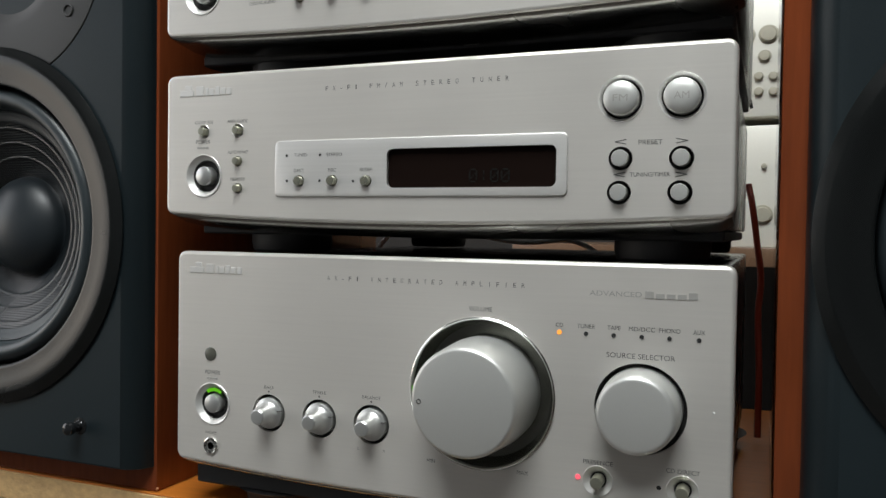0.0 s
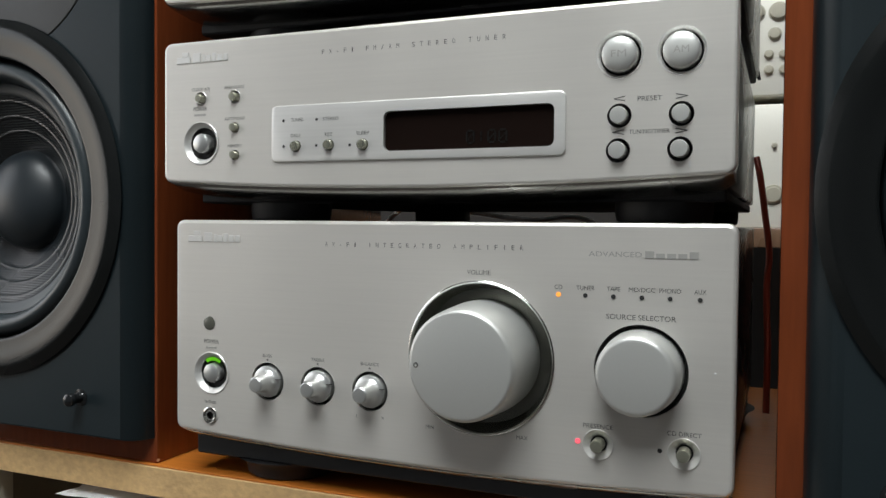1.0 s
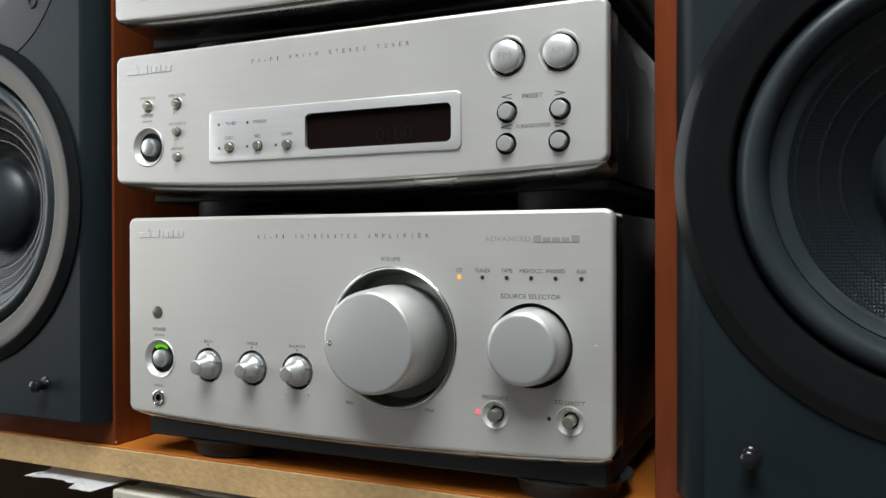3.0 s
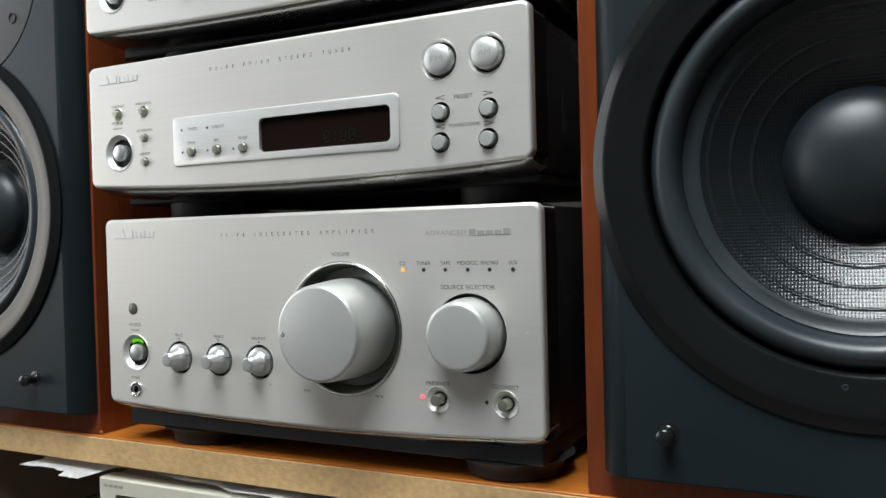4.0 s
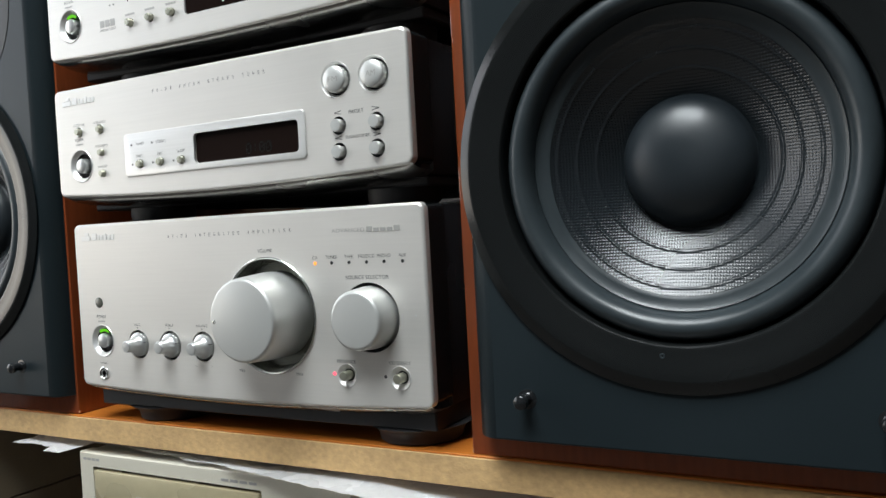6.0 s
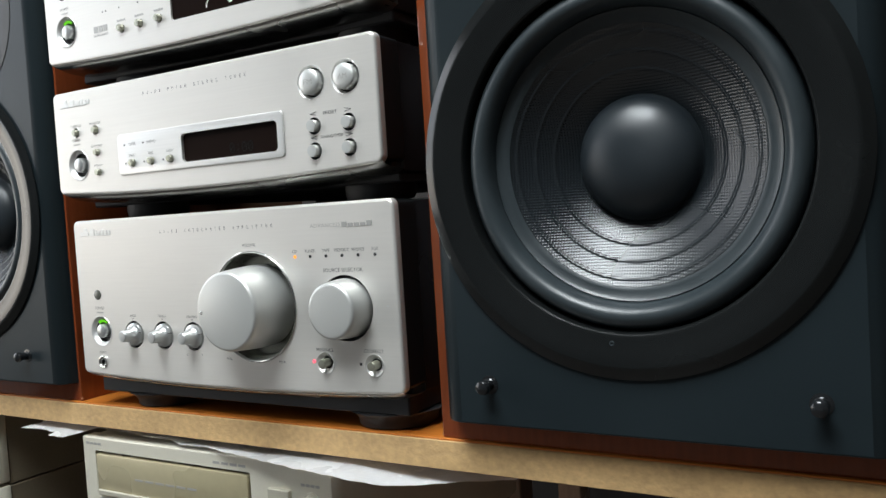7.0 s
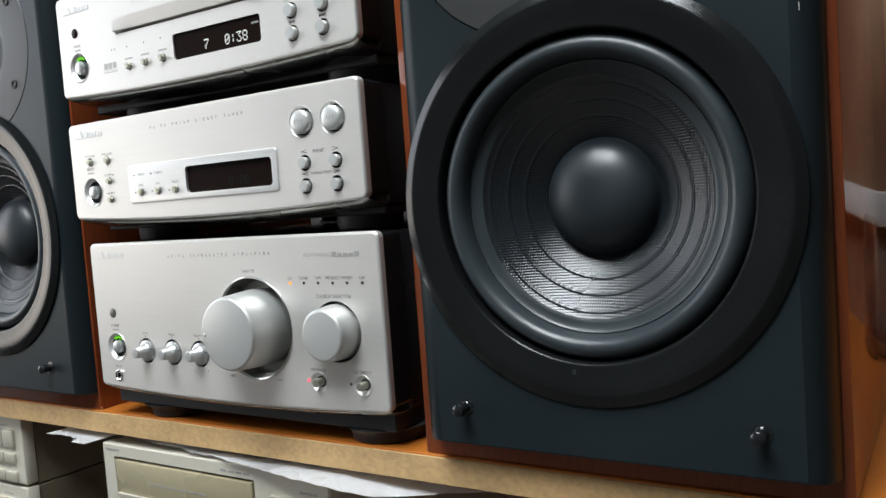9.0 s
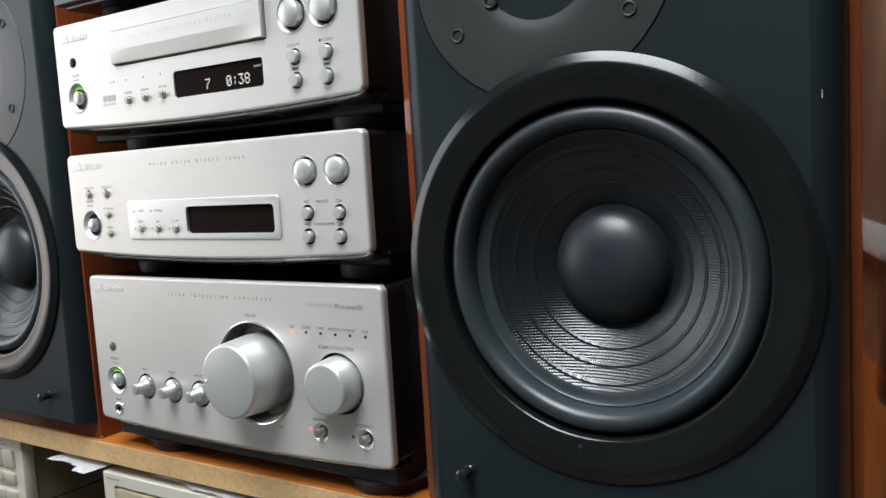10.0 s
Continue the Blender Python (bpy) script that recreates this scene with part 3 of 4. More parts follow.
aadd("indicator", lathe([(0.0010, -0.0001), (0, -0.0002)], 16, (0.1118, YA, 0.0428)), DARKGAP)
for i, (s, lx, w) in enumerate((("CD", 0.0673, 0.0034), ("TUNER", 0.0793, 0.0080), ("TAPE", 0.0914, 0.0057), ("MD/DCC", 0.1034, 0.0110), ("PHONO", 0.1150, 0.0088), ("AUX", 0.1270, 0.0047))):
    aadd("source_light", lathe([(0.0012 if i == 0 else 0.0009, 0.0001), (0.0010, -0.0003), (0, -0.0004)], 16, (lx, YA, 0.1070)), AMBER if i == 0 else DARKGAP, lab="glowing amber source light" if i == 0 else "unlit source light")
    words(aadd, [(s, lx, 0.1103, 0.0019, w)], YA)
words(aadd, [("VOLUME", 0.0300, 0.1155, 0.0021, 0.0112), ("SOURCE SELECTOR", 0.1030, 0.0985, 0.0022, 0.0290), ("MIN", 0.0063, 0.0421, 0.0018, 0.0040), ("MAX", 0.0514, 0.0418, 0.0018, 0.0052),
             ("PRESENCE", 0.0856, 0.0505, 0.0019, 0.0130), ("CD DIRECT", 0.1216, 0.0508, 0.0019, 0.0138), ("BASS", -0.0847, 0.0693, 0.0016, 0.0055), ("TREBLE", -0.0549, 0.0693, 0.0016, 0.0078),
             ("BALANCE", -0.0257, 0.0693, 0.0016, 0.0098), ("POWER", -0.1199, 0.0745, 0.0021, 0.0095), ("PHONES", -0.1206, 0.0422, 0.0015, 0.0070), ("L", -0.0325, 0.0435, 0.0014, None), ("R", -0.0185, 0.0438, 0.0014, None)], YA)
spaced_words(aadd, "AX-F1 INTEGRATED AMPLIFIER", 0.0, 0.1271, 0.0022, 0.1005, YA)
words(aadd, [("ADVANCED", 0.0918, 0.1252, 0.0022, 0.0225)], YA, INK_PALE)
sup = [box(0.1045 + k * 0.0045, 0.1045 + k * 0.0045 + 0.0036, YA - 0.0003, YA + 0.0002, 0.1238, 0.1238 + hh * 0.72) for k, hh in enumerate((0.0040, 0.0028, 0.0028, 0.0028, 0.0040))]
for bm in sup:
    aadd("printed_emblem", bm, INK_PALE, smooth=0)
aadd("speck", lathe([(0.0006, -0.0001), (0, -0.0003)], 10, (0.1335, YA, 0.0770)), WHITE, lab="white speck of dust")
rest_bar(aadd, -0.1235, -0.1163, 0.0712, 0.0010, YA, 4)
plain_mark(aadd, -0.1350, -0.1003, 0.1297, 0.0062, YA)

# --- tuner
YT = -0.006
cut = [plug(0.0937, 0.2087, 0.0096, YT - 0.01, YT + 0.006, 48), plug(0.1187, 0.2087, 0.0096, YT - 0.01, YT + 0.006, 48), plug(-0.1219, 0.1783, 0.0110, YT - 0.01, YT + 0.006, 48)]
TUN4 = [(0.0938, 0.1833), (0.1189, 0.1831), (0.0934, 0.1688), (0.1185, 0.1688)]
TUNS = [(-0.1222, 0.2013, True), (-0.1011, 0.2013, True), (-0.1009, 0.1857, False), (-0.1007, 0.1717, False)]
TUND = [(-0.0638, 0.1751), (-0.0452, 0.1751), (-0.0267, 0.1748)]
cut += [plug(x, z, 0.0051, YT - 0.01, YT + 0.006, 32) for x, z in TUN4]
cut += [plug(x, z, 0.0036 if d else 0.0027, YT - 0.01, YT + 0.006, 28) for x, z, d in TUNS]
cut += [plug(x, z, 0.0029, YT - 0.01, YT + 0.006, 28) for x, z in TUND]
cut.append(round_plate(-0.0158, 0.0662, YT - 0.01, YT + 0.005, 0.1714, 0.1899, 0.003, 0))
tuner, tadd, tface = unit("tuner", "champagne silver stereo tuner standing on the amplifier", "tuner", -0.1465, 0.1405, 0.1584, 0.2314, YT, 0.30, 0.1386, 0.0044, cut)
sub = round_plate(-0.0780, 0.0712, YT - 0.0009, YT + 0.0005, 0.1673, 0.1952, 0.003, 0.0005)
sub = carve(sub, [round_plate(-0.0158, 0.0662, YT - 0.01, YT + 0.005, 0.1714, 0.1899, 0.003, 0)] + [plug(x, z, 0.0029, YT - 0.01, YT + 0.006, 28) for x, z in TUND])
tadd("display_surround", sub, SILVER_SUB, lab="raised bright aluminium display panel", smooth=30)
tadd("display_window", box(-0.0160, 0.0664, YT + 0.0012, YT + 0.004, 0.1712, 0.1901), WINDOWPLASTIC, lab="smoked display window")
dot_digits(tuner, "0:00", 0.0250 + 0.003, 0.1738 - 0.1386, 0.0064, YT + 0.0011 - 0.15, DIGIT_DIM)
for x, w in ((0.0937, "FM"), (0.1187, "AM")):
    tadd("seat", lathe([(0.0101, 0.0001), (0.0099, -0.0002), (0.0095, 0.0001), (0.0088, 0.0010), (0.0084, 0.0022)], 56, (x, YT, 0.2087)), SILVER_SUB, lab="bright ring round the band button")
    tadd("gap", lathe([(0.0085, 0.0021), (0.0084, 0.005), (0, 0.0052)], 48, (x, YT, 0.2087)), DARKGAP)
    tadd("band_button", lathe([(0.0074, 0.005), (0.0075, -0.0012), (0.0072, -0.0020), (0.0065, -0.0025), (0.0035, -0.0030), (0, -0.0031)], 56, (x, YT, 0.2087)), KNOB, lab="large round silver band button")
    words(tadd, [(w, x, 0.2087, 0.0030, 0.0062)], YT - 0.0030, INK_PALE)
for x, z in TUN4:
    tadd("gap", lathe([(0.0051, 0.0006), (0.0050, 0.005), (0, 0.0052)], 32, (x, YT, z)), DARKGAP)
    tadd("button", lathe([(0.0034, 0.005), (0.0036, -0.0024), (0.0033, -0.0031), (0, -0.0033)], 32, (x, YT, z)), KNOB, lab="round silver push button")
for x, z, dish in TUNS:
    if dish:
        tadd("seat", lathe([(0.0037, -0.0001), (0.0035, -0.0003), (0.0024, 0.0018), (0.0023, 0.005), (0, 0.0052)], 30, (x, YT, z)), SILVER_SUB)
    else:
        tadd("gap", lathe([(0.0028, 0.0001), (0.0027, 0.005), (0, 0.0052)], 28, (x, YT, z)), DARKGAP)
    tadd("button", lathe([(0.0021, 0.004), (0.0021, -0.0020), (0.0018, -0.0026), (0, -0.0027)], 24, (x, YT, z)), BUTTON, lab="tiny push button")
for x, z in TUND:
    tadd("gap", lathe([(0.0030, -0.0009), (0.0028, 0.005), (0, 0.0052)], 28, (x, YT, z)), DARKGAP)
    tadd("button", lathe([(0.0024, 0.004), (0.0024, -0.0026), (0.0021, -0.0032), (0, -0.0033)], 24, (x, YT, z)), BUTTON, lab="tiny push button")
    tadd("indicator", lathe([(0.0007, -0.0011), (0, -0.0012)], 12, (x - 0.0069, YT, z)), DARKGAP)
for x in (-0.0709, -0.0519):
    tadd("indicator", lathe([(0.0007, -0.0011), (0, -0.0012)], 12, (x, YT, 0.1877)), DARKGAP)
power_button(tadd, -0.1219, 0.1783, YT, False)
words(tadd, [("PRESET", 0.1062, 0.1900, 0.0020, 0.0098), ("TUNING/TIMER", 0.1062, 0.1764, 0.0018, 0.0165), ("POWER", -0.1225, 0.1961, 0.0020, 0.0088), ("CLOCK ADJ", -0.1222, 0.2062, 0.0016, 0.0112),
             ("AREA GUIDE", -0.1012, 0.2062, 0.0016, 0.0122), ("AUTO/MONO", -0.1009, 0.1903, 0.0016, 0.0124), ("MEMORY", -0.1007, 0.1764, 0.0016, 0.0088)], YT)
words(tadd, [("TUNED", -0.0630, 0.1880, 0.0016, 0.0072), ("STEREO", -0.0441, 0.1878, 0.0016, 0.0086), ("DAILY", -0.0638, 0.1803, 0.0016, 0.0056), ("REC", -0.0452, 0.1803, 0.0016, 0.0042), ("SLEEP", -0.0267, 0.1803, 0.0016, 0.0066)], YT - 0.0009)
words(tadd, [("<", 0.0938, 0.1903, 0.0034, 0.0048), (">", 0.1190, 0.1902, 0.0034, 0.0048), ("<", 0.0935, 0.1764, 0.0034, 0.0048), (">", 0.1190, 0.1762, 0.0034, 0.0048)], YT)
spaced_words(tadd, "FX-F1 FM/AM STEREO TUNER", -0.0030, 0.2202, 0.0022, 0.0920, YT)
tadd("side_slot", box(0.1366, 0.1371, 0.050, 0.056, 0.176, 0.199), DARKGAP)
tadd("smudge", box(0.1221, 0.1230, YT - 0.0002, YT + 0.0002, 0.1612, 0.1637), SILVER_SUB, lab="pale smudge on the plate")
rest_bar(tadd, -0.1262, -0.1188, 0.1929, 0.0010, YT, 4)
plain_mark(tadd, -0.1375, -0.1035, 0.2226, 0.0062, YT)

# --- disc player
YC = -0.006
cut = [round_plate(-0.0778, 0.0712, YC - 0.01, YC + 0.008, 0.2905, 0.3155, 0.001, 0, 2), round_plate(-0.0170, 0.0660, YC - 0.01, YC + 0.005, 0.2630, 0.2806, 0.0025, 0),
       plug(-0.1236, 0.2731, 0.0110, YC - 0.01, YC + 0.006, 48)]
CDB = [(0.0926, 0.3026), (0.1174, 0.3028)]
CD4 = [(0.0927, 0.2772), (0.1177, 0.2772), (0.0928, 0.2633), (0.1172, 0.2631)]
CD3 = [(-0.0652, 0.2661), (-0.0470, 0.2664), (-0.0283, 0.2666)]
cut += [plug(x, z, 0.0110, YC - 0.01, YC + 0.006, 48) for x, z in CDB] + [plug(x, z, 0.0051, YC - 0.01, YC + 0.006, 32) for x, z in CD4] + [plug(x, z, 0.0029, YC - 0.01, YC + 0.006, 28) for x, z in CD3]
player, cadd, cface = unit("disc_player", "champagne silver disc player with closed tray on the tuner", "disc player", -0.1472, 0.1430, 0.2520, 0.3275, YC, 0.30, 0.2314, 0.0036, cut)
cadd("tray_gap", box(-0.0780, 0.0714, YC + 0.006, YC + 0.0078, 0.2903, 0.3157), DARKGAP)
tray = bmesh.new()
tcols, tx0, tx1 = [], -0.0766, 0.0700
for i in range(41):
    u = i / 40
    k = math.sin(min(1.0, min(u, 1 - u) / 0.20) * math.pi / 2)
    prof = [(0.0058, 0.3143), (-0.0028, 0.3143), (-0.0034, 0.3138), (-0.0035, 0.3120)]
    for a in range(9):
        w = a / 8
        prof.append((-0.0035 + 0.0020 * k * w, 0.3012 - 0.0088 * w))
    prof += [(-0.0031 + 0.0022 * k, 0.2919), (0.0058, 0.2918)]
    tcols.append([tray.verts.new((tx0 + (tx1 - tx0) * u, YC + y, z)) for y, z in prof])
for a, b in zip(tcols, tcols[1:]):
    for q in range(len(a) - 1):
        tray.faces.new((a[q], a[q + 1], b[q + 1], b[q]))
for c in (tcols[0], tcols[-1]):
    tray.faces.new(c)
cadd("disc_tray", tray, SILVER, lab="closed disc tray front with scooped lower edge", smooth=9)
cadd("display_window", box(-0.0172, 0.0662, YC + 0.0012, YC + 0.004, 0.2628, 0.2808), WINDOWPLASTIC, lab="smoked display window")
dot_digits(player, "7", 0.0128 + 0.0021, 0.2660 - 0.2314, 0.0068, YC + 0.0011 - 0.15, DIGIT)
dot_digits(player, "0:38", 0.0325 + 0.0021, 0.2660 - 0.2314, 0.0068, YC + 0.0011 - 0.15, DIGIT)
bs = [box(0.0575 + k * 0.0016, 0.0587 + k * 0.0016, YC + 0.0008, YC + 0.0011, 0.2752, 0.2764) for k in range(4)]
cadd("display_sign", join_bm(bs), DIGIT_SOFT, smooth=0)
for x, z in CDB:
    cadd("seat", lathe([(0.0117, 0.0), (0.0115, -0.0005), (0.0111, -0.0004), (0.0100, 0.0008), (0.0092, 0.0022)], 56, (x, YC, z)), SILVER_SUB, lab="bright ring round the play button")
    cadd("gap", lathe([(0.0092, 0.0021), (0.0090, 0.005), (0, 0.0052)], 48, (x, YC, z)), DARKGAP)
    cadd("play_button", lathe([(0.0077, 0.005), (0.0078, -0.0022), (0.0075, -0.0031), (0.0067, -0.0036), (0, -0.0042)], 56, (x, YC, z)), KNOB, lab="large round silver button")
for x, z in CD4:
    cadd("gap", lathe([(0.0051, 0.0006), (0.0050, 0.005), (0, 0.0052)], 32, (x, YC, z)), DARKGAP)
    cadd("button", lathe([(0.0039, 0.005), (0.0040, -0.0026), (0.0037, -0.0034), (0, -0.0036)], 32, (x, YC, z)), KNOB, lab="round silver push button")
for x, z in CD3:
    cadd("gap", lathe([(0.0030, 0.0001), (0.0028, 0.005), (0, 0.0052)], 28, (x, YC, z)), DARKGAP)
    cadd("button", lathe([(0.0024, 0.004), (0.0024, -0.0026), (0.0021, -0.0032), (0, -0.0033)], 24, (x, YC, z)), BUTTON, lab="tiny push button")
    rest_bar(cadd, x - 0.0045, x + 0.0045, z + 0.0055, 0.0013, YC, 4)
for x in (-0.0834, -0.0800, -0.0664, -0.0474, -0.0294):
    cadd("indicator", lathe([(0.0006, -0.0002), (0, -0.0003)], 12, (x, YC, 0.2803)), DARKGAP)
power_button(cadd, -0.1236, 0.2731, YC, True)
cadd("remote_sensor", lathe([(0.0036, 0.0002), (0.0036, -0.0003), (0.0032, -0.0005), (0, -0.0006)], 32, (-0.1257, YC, 0.2991)), WINDOWPLASTIC, lab="smoked remote sensor lens")
disc_sign = [box(-0.0940 + k * 0.0050, -0.0940 + k * 0.0050 + 0.0040, YC - 0.0002, YC + 0.0002, 0.2672, 0.2715) for k in range(3)]
for bm in disc_sign:
    cadd("disc_emblem", bm, INK_PALE, smooth=0)
words(cadd, [("DIGITAL AUDIO", -0.0867, 0.2652, 0.0015, 0.0150), ("POWER", -0.1240, 0.2893, 0.0019, 0.0088), ("DISPLAY", 0.0927, 0.2842, 0.0017, 0.0100)], YC)
words(cadd, [("CLEAR", 0.1192, 0.2842, 0.0017, 0.0078)], YC)
cadd("stop_sign", box(0.1126, 0.1142, YC - 0.0002, YC + 0.0002, 0.2834, 0.2850), INK, smooth=0)
for x, s in ((0.0928, -1), (0.1172, 1)):
    bm = bmesh.new()
    for k in (-1, 0):
        a = x + s * (k * 0.0022)
        vs = [bm.verts.new((a, YC - 0.0002, 0.2702 + dz)) for dz in (-0.0010, 0.0010)] + [bm.verts.new((a + s * 0.0020, YC - 0.0002, 0.2702))]
        bm.faces.new(vs)
    b2 = box(x + s * 0.0022 - 0.0002, x + s * 0.0022 + 0.0002, YC - 0.0002, YC + 0.0002, 0.2692, 0.2712)
    cadd("skip_sign", join_bm([bm, b2]), INK, smooth=0)
spaced_words(cadd, "XL-F1 COMPACT DISC PLAYER", -0.003, 0.3085, 0.0021, 0.0950, YC - 0.0035, INK_PALE)
rest_bar(cadd, -0.1277, -0.1203, 0.2862, 0.0010, YC, 4)
plain_mark(cadd, -0.1370, -0.1050, 0.3166, 0.0060, YC)

# --- black unit on top of the stack
top = thing("top_unit", (-0.002, 0.14, 0.3275), "black hi-fi unit standing on the disc player", "hi-fi unit", "stack of hi-fi units")
part("case", box(-0.1410, 0.1410, -0.1360, 0.155, 0.0128, 0.085, 0.0022, 3), CASE, top, "black painted steel case")
part("front_plate", round_plate(-0.1430, 0.1430, -0.1440, -0.1362, 0.0150, 0.0870, 0.003, 0.0012), GLOSS, top, "glossy black front plate")
for fx in (-0.112, 0.112):
    for fy in (-0.100, 0.110):
        part("foot", disc_z([(0, 0.0002), (0.0190, 0.0002), (0.0205, 0.0014), (0.0205, 0.0128), (0, 0.0128)], 36, (fx, fy, 0)), RUBBER, top, "round black foot")

# ---------------------------------------------------------------- things behind the stack


def back_unit(z0, z1, label, rows, category="hi-fi unit"):
    x0, x1, y0 = 0.02, 0.30, 0.62
    th = thing("back_unit", ((x0 + x1) / 2, y0 + 0.025, z0), label, category, "units behind the stack")
    o = Vector((-(x0 + x1) / 2, -(y0 + 0.025), -z0))

    def add(nm, bm, mat, lab=""):
        bmesh.ops.translate(bm, verts=bm.verts, vec=o)
        part(nm, bm, mat, th, lab)

    add("front", box(x0, x1, y0, y0 + 0.14, z0, z1, 0.0015, 2), PALE)
    if z0 > 0.2:
        for fx in (x0 + 0.03, x1 - 0.03):
            add("foot", box(fx - 0.015, fx + 0.015, y0 + 0.012, y0 + 0.13, z0 - 0.010, z0 + 0.0005), RUBBER)
    for x, z, r in rows or ():
        add("button", lathe([(r * 1.25, 0.0), (r * 1.2, -0.001), (r, -0.001), (r, -0.004), (r * 0.85, -0.005), (0, -0.0052)], 28, (x, y0, z)), CREAMBTN, "round champagne button")
    return th


back_table = thing("back_table", (0.16, 0.72, 0.138), "narrow dark table behind the shelf", "table")
part("tabletop", box(-0.30, 0.30, -0.11, 0.16, -0.022, 0.0, 0.002, 2), BROWNWALL, back_table)
for lx in (-0.27, 0.27):
    for ly in (-0.085, 0.135):
        part("leg", box(lx - 0.02, lx + 0.02, ly - 0.02, ly + 0.02, ROOM["z0"] - 0.138, -0.022, 0.002, 1), BROWNWALL, back_table)
back_unit(0.138, 0.274, "champagne hi-fi unit behind the stack", [(0.1470, 0.1744, 0.0090), (0.1475, 0.2284, 0.0026)])
back_unit(0.284, 0.420, "champagne hi-fi unit with round buttons behind the stack", [(0.1492, 0.3744, 0.0086), (0.1455, 0.3504, 0.0058), (0.1399, 0.3283, 0.0042), (0.1549, 0.3278, 0.0042), (0.1401, 0.3113, 0.0042), (0.1552, 0.3108, 0.0042), (0.125, 0.3744, 0.0086), (0.125, 0.3283, 0.0042), (0.125, 0.3113, 0.0042)])

# cables
ant = tube("antenna_cable", [(0.124, 0.304, 0.322), (0.1284, 0.298, 0.304), (0.1340, 0.300, 0.277), (0.1395, 0.302, 0.247)], 0.0012, RUBBER)
tagged(ant, "thin black aerial lead hanging behind the tuner", "cable")
red = tube("speaker_cable", [(0.1385, 0.306, 0.190), (0.1415, 0.302, 0.175), (0.1455, 0.302, 0.146), (0.1488, 0.302, 0.118), (0.1475, 0.300, 0.095), (0.1490, 0.29, 0.050), (0.1490, 0.28, 0.0036)], 0.0024, REDCORD)
tagged(red, "red speaker cable hanging behind the stack", "cable")

sig = tube("signal_cable", [(-0.150, 0.312, 0.003), (-0.182, 0.320, 0.08), (-0.172, 0.322, 0.1455), (-0.11, 0.325, 0.150), (-0.045, 0.322, 0.1425), (0.012, 0.32, 0.1405), (0.05, 0.318, 0.09), (0.06, 0.312, 0.003)], 0.0022, WHITE)
tagged(sig, "pale grey signal cable looping behind the amplifier", "cable")

# ---------------------------------------------------------------- under the shelf
YD = 0.006
deck = thing("cassette_deck", (-0.1695, 0.0115, -0.26), "champagne cassette deck under the shelf board", "cassette deck")


DX0, DX1, DZ0, DZ1 = -0.1645, 0.0790, -0.130, -0.0268


def dadd(nm, bm, mat, lab=""):
    bmesh.ops.translate(bm, verts=bm.verts, vec=(-DX0, -YD, 0.26))
    return part(nm, bm, mat, deck, lab)


plate = box(DX0, DX1, YD, YD + 0.012, DZ0, DZ1, 0.0012, 2)
plate = carve(plate, [round_plate(-0.1500, 0.0100, YD - 0.01, YD + 0.006, -0.0720, -0.0370, 0.0012, 0, 2)])
dadd("front_plate", plate, CREAM, "champagne front plate")
dadd("case", box(DX0 + 0.002, DX1 - 0.002, YD + 0.0122, 0.27, DZ0 + 0.001, DZ1 - 0.001, 0.001, 1), CREAM, "champagne painted case")
dadd("base", box(DX0 + 0.01, DX1 - 0.01, YD + 0.02, 0.26, -0.26, DZ0 + 0.001), CASE, "dark lower unit body")
dadd("door_gap", box(-0.1502, 0.0102, YD + 0.0050, YD + 0.0062, -0.0722, -0.0368), DARKGAP, "dark gap round the cassette door")
dadd("cassette_door", box(-0.1482, 0.0080, YD - 0.0012, YD + 0.0049, -0.0700, -0.0391, 0.0010, 2), TAPEWIN, "cassette door with tinted window")
dadd("door_lip", box(-0.1460, 0.0060, YD - 0.0030, YD - 0.0010, -0.0702, -0.0660, 0.0006, 1), CREAMBTN)
for k in range(3):
    dadd("button", box(-0.148 + k * 0.022, -0.130 + k * 0.022, YD - 0.0025, YD + 0.001, -0.0850, -0.0770, 0.0006, 1), CREAMBTN, "flat push button")
dadd("button", box(0.0270, 0.0455, YD - 0.0030, YD + 0.001, -0.0525, -0.0445, 0.0006, 1), CREAMBTN, "flat push button")
dadd("knob", lathe([(0.0050, 0.0005), (0.0050, -0.002), (0.0036, -0.0024), (0.0034, -0.006), (0, -0.0064)], 28, (0.0627, YD, -0.0490)), CREAMBTN, "small round knob")
for x0, x1, z in ((-0.1600, -0.1420, -0.0318), (-0.0240, 0.0080, -0.0332), (0.054, 0.070, -0.0400)):
    bms = [box(x0 + (x1 - x0) * k / 4, x0 + (x1 - x0) * (k + 0.8) / 4, YD - 0.0002, YD + 0.0002, z - 0.0009, z + 0.0009) for k in range(4)]
    dadd("small_print", join_bm(bms), INK_PALE)
bms = [box(-0.105 + 0.011 * k, -0.096 + 0.011 * k, YD - 0.0014, YD - 0.0011, -0.0555, -0.0540) for k in range(6)]
dadd("small_print", join_bm(bms), INK_PALE)


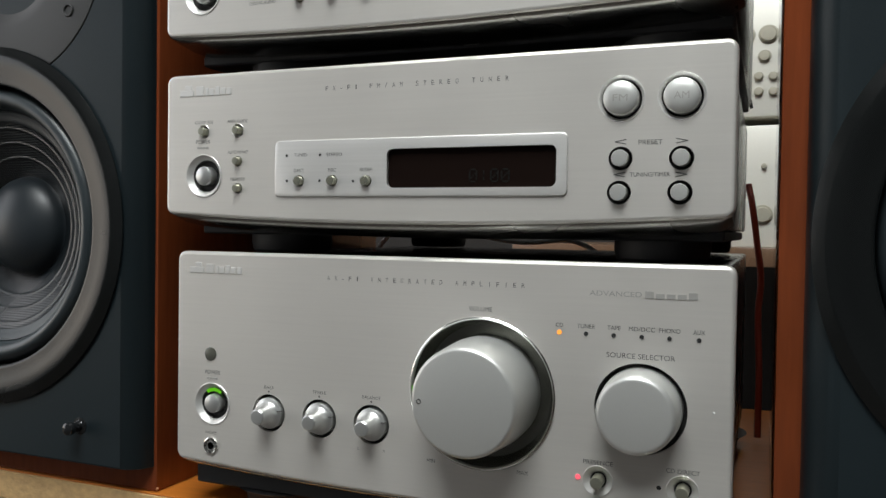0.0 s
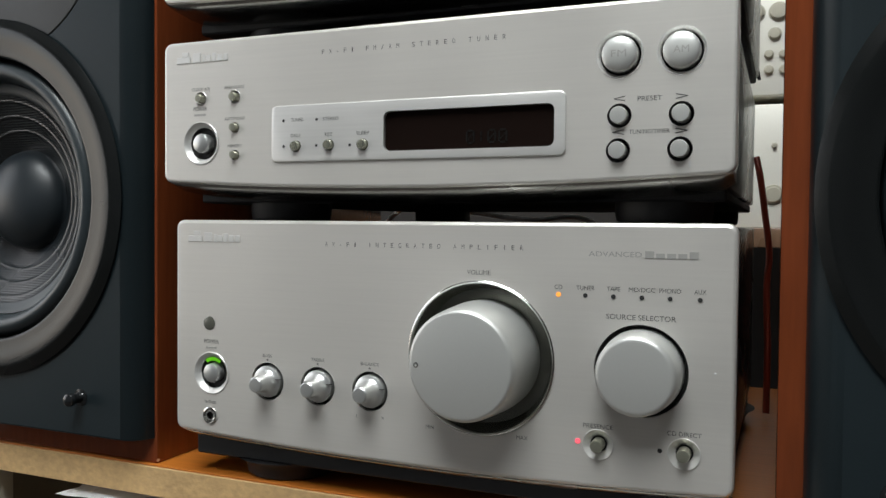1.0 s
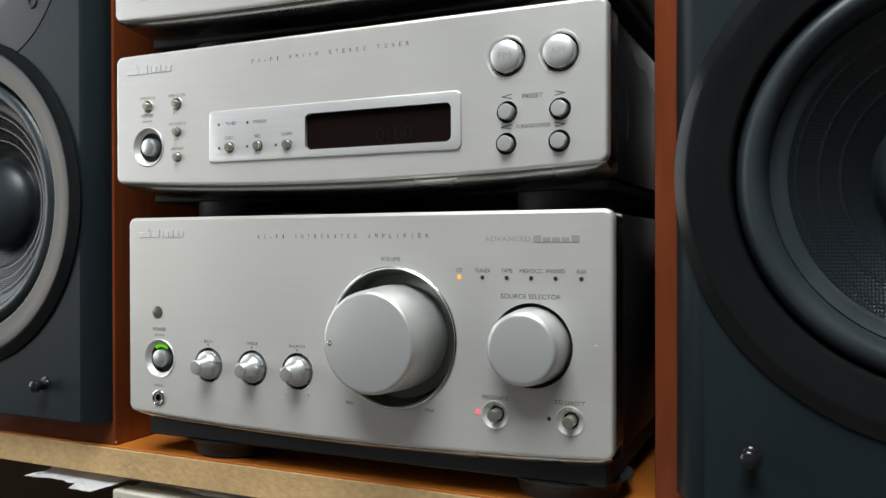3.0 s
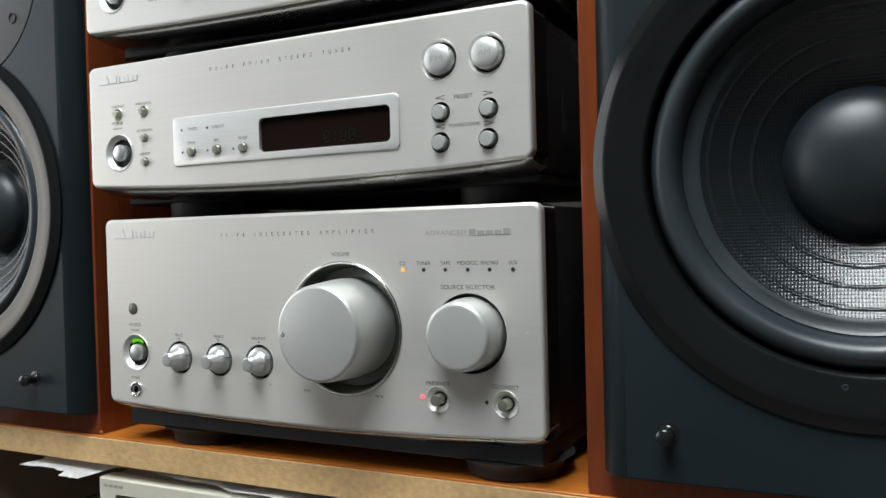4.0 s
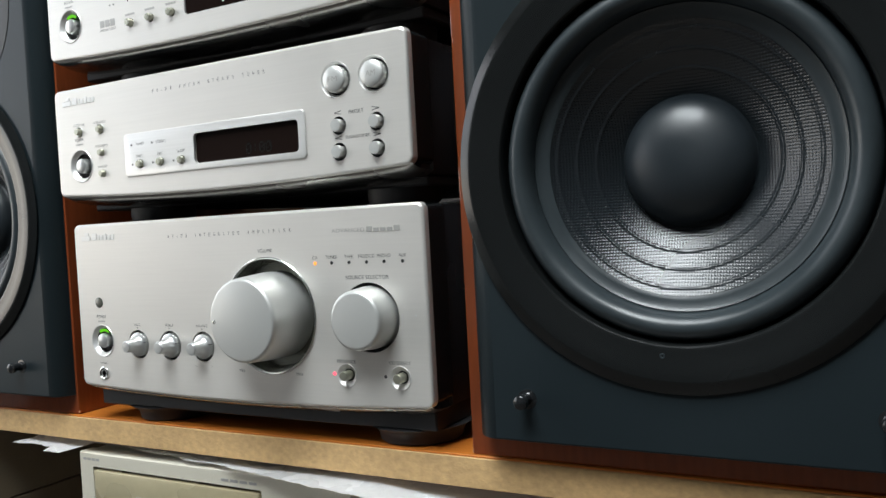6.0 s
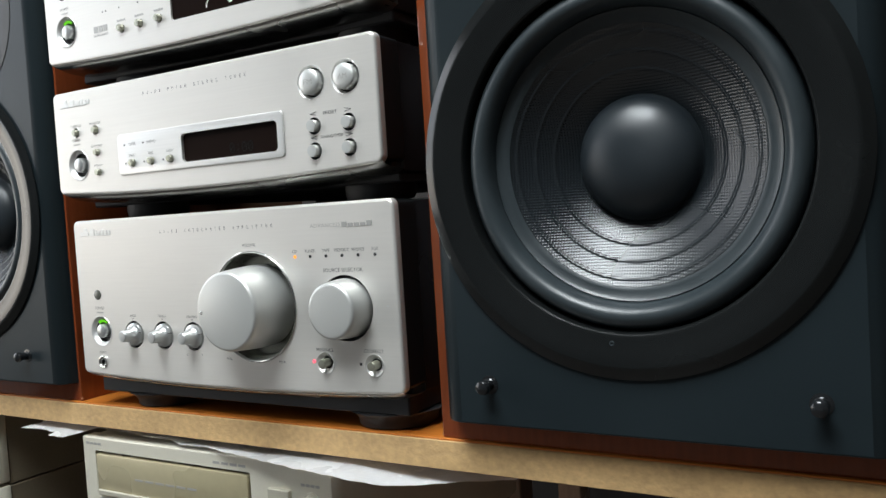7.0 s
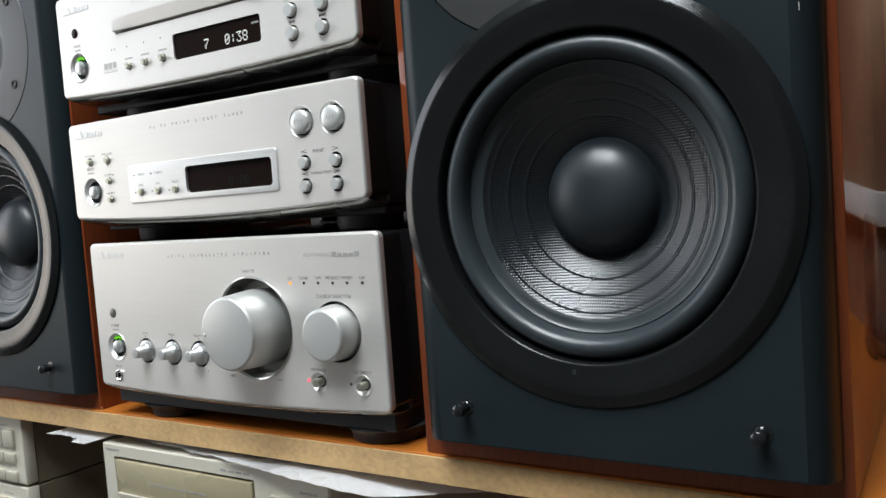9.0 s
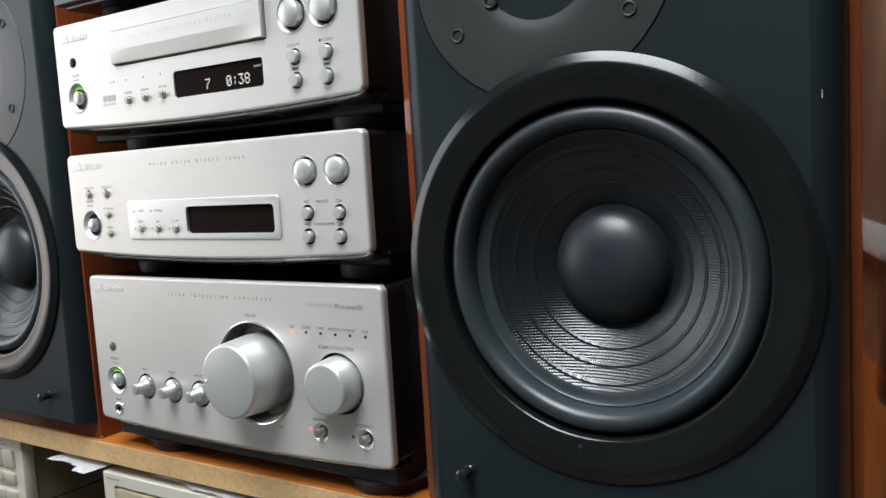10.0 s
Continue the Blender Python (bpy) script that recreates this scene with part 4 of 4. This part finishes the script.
def left_unit(z0, z1, label, rest):
    x0, x1, y0 = -0.560, -0.3040, 0.020
    th = thing("small_hifi_unit", ((x0 + x1) / 2, 0.14, rest), label, "hi-fi unit", "units under the shelf")
    o = Vector((-(x0 + x1) / 2, -0.14, -rest))

    def add(nm, bm, mat, lab=""):
        bmesh.ops.translate(bm, verts=bm.verts, vec=o)
        part(nm, bm, mat, th, lab)

    add("front_plate", box(x0, x1, y0, y0 + 0.012, z0, z1, 0.0015, 2), CREAM, "champagne front plate")
    add("case", box(x0 + 0.002, x1 - 0.002, y0 + 0.0122, 0.29, rest, z1 - 0.001, 0.001, 1), OLIVE, "olive-brown case with its side's shade in the colour")
    for k, (dz, h) in enumerate(((0.012, 0.017), (0.034, 0.010), (0.052, 0.010))):
        zz = z1 - dz
        if zz - h < z0:
            continue
        for bx in (x1 - 0.030, x1 - 0.049):
            add("button", box(bx, bx + 0.0175, y0 - 0.0028, y0 + 0.001, zz - h, zz, 0.0008, 2), CREAMBTN, "greyish flat push button")
        bms = [box(x1 - 0.040 + 0.004 * j, x1 - 0.037 + 0.004 * j, y0 - 0.0002, y0 + 0.0002, zz + 0.003, zz + 0.0042) for j in range(4)]
        add("small_print", join_bm(bms), INK_PALE)
    return th


left_unit(-0.180, -0.0880, "champagne hi-fi unit on the lower board", -0.26)
left_unit(-0.0850, -0.0215, "champagne hi-fi unit with grey buttons under the shelf", -0.0880)

# foam sheet lying on the deck, its torn end hanging out
fm = bmesh.new()
nx, ny = 110, 26
grid = {}
for i in range(nx + 1):
    for j in range(ny + 1):
        u, v = i / nx, j / ny
        x = -0.236 + (0.192 + 0.236) * u
        jag = 0.0030 * noise.noise(Vector((x * 45, 3.1, 0))) + 0.0020 * noise.noise(Vector((x * 130, 7.7, 0)))
        front = (0.0105 - 0.150 * (x + 0.039) if x > -0.039 else 0.0105 - 0.10 * (x + 0.039)) + jag
        if x < -0.168:
            front = 0.004 + jag * 1.6 - (0.0075 if x > -0.192 else 0.0)
        if x > 0.095:
            front = -0.0096 + 0.040 * min(1.0, (x - 0.095) / 0.09) ** 1.6 + jag
        y = front + (0.20 - front) * v
        xx = x + (0.010 * noise.noise(Vector((1.3, y * 60, 5))) if u < 0.12 else 0.0) * (1 - u / 0.12 if u < 0.12 else 0)
        z = -0.0232 + 0.0014 * noise.noise(Vector((x * 20, y * 22, 2)))
        if x > 0.09:
            z -= 0.004 * min(1, (x - 0.09) / 0.05) * (1 - v)
        if x < -0.168:
            z -= 0.0015 * min(1.0, (-0.168 - x) / 0.04)
        grid[i, j] = fm.verts.new((xx, y, z))
for i in range(nx):
    for j in range(ny):
        fm.faces.new((grid[i, j], grid[i + 1, j], grid[i + 1, j + 1], grid[i, j + 1]))
ext = bmesh.ops.solidify(fm, geom=fm.faces[:], thickness=0.0032)
sheet = tagged(new("foam_sheet", finish(fm, "foam_sheet", FOAM, 50)), "thin white foam sheet with torn edge on the cassette deck", "packing foam")

# beyond the loudspeaker
jar = thing("glass_jar", (0.425, 0.335, 0), "clear glass jar at the back of the shelf", "jar")
part("body", disc_z([(0, 0.001), (0.030, 0.001), (0.034, 0.006), (0.034, 0.085), (0.027, 0.100), (0.027, 0.112), (0.0255, 0.112), (0.0255, 0.100), (0.032, 0.084), (0.032, 0.007), (0.028, 0.004), (0, 0.004)], 40), GLASSY, jar)
strip = thing("white_box", (0.56, 0.374, 0.104), "white plastic box fixed on the back board", "box")
part("body", box(-0.21, 0.20, 0.0, 0.026, 0, 0.029, 0.002, 2), WHITE, strip)
part("print", box(-0.185, -0.165, -0.0004, 0.0002, 0.012, 0.018), INK_PALE, strip)
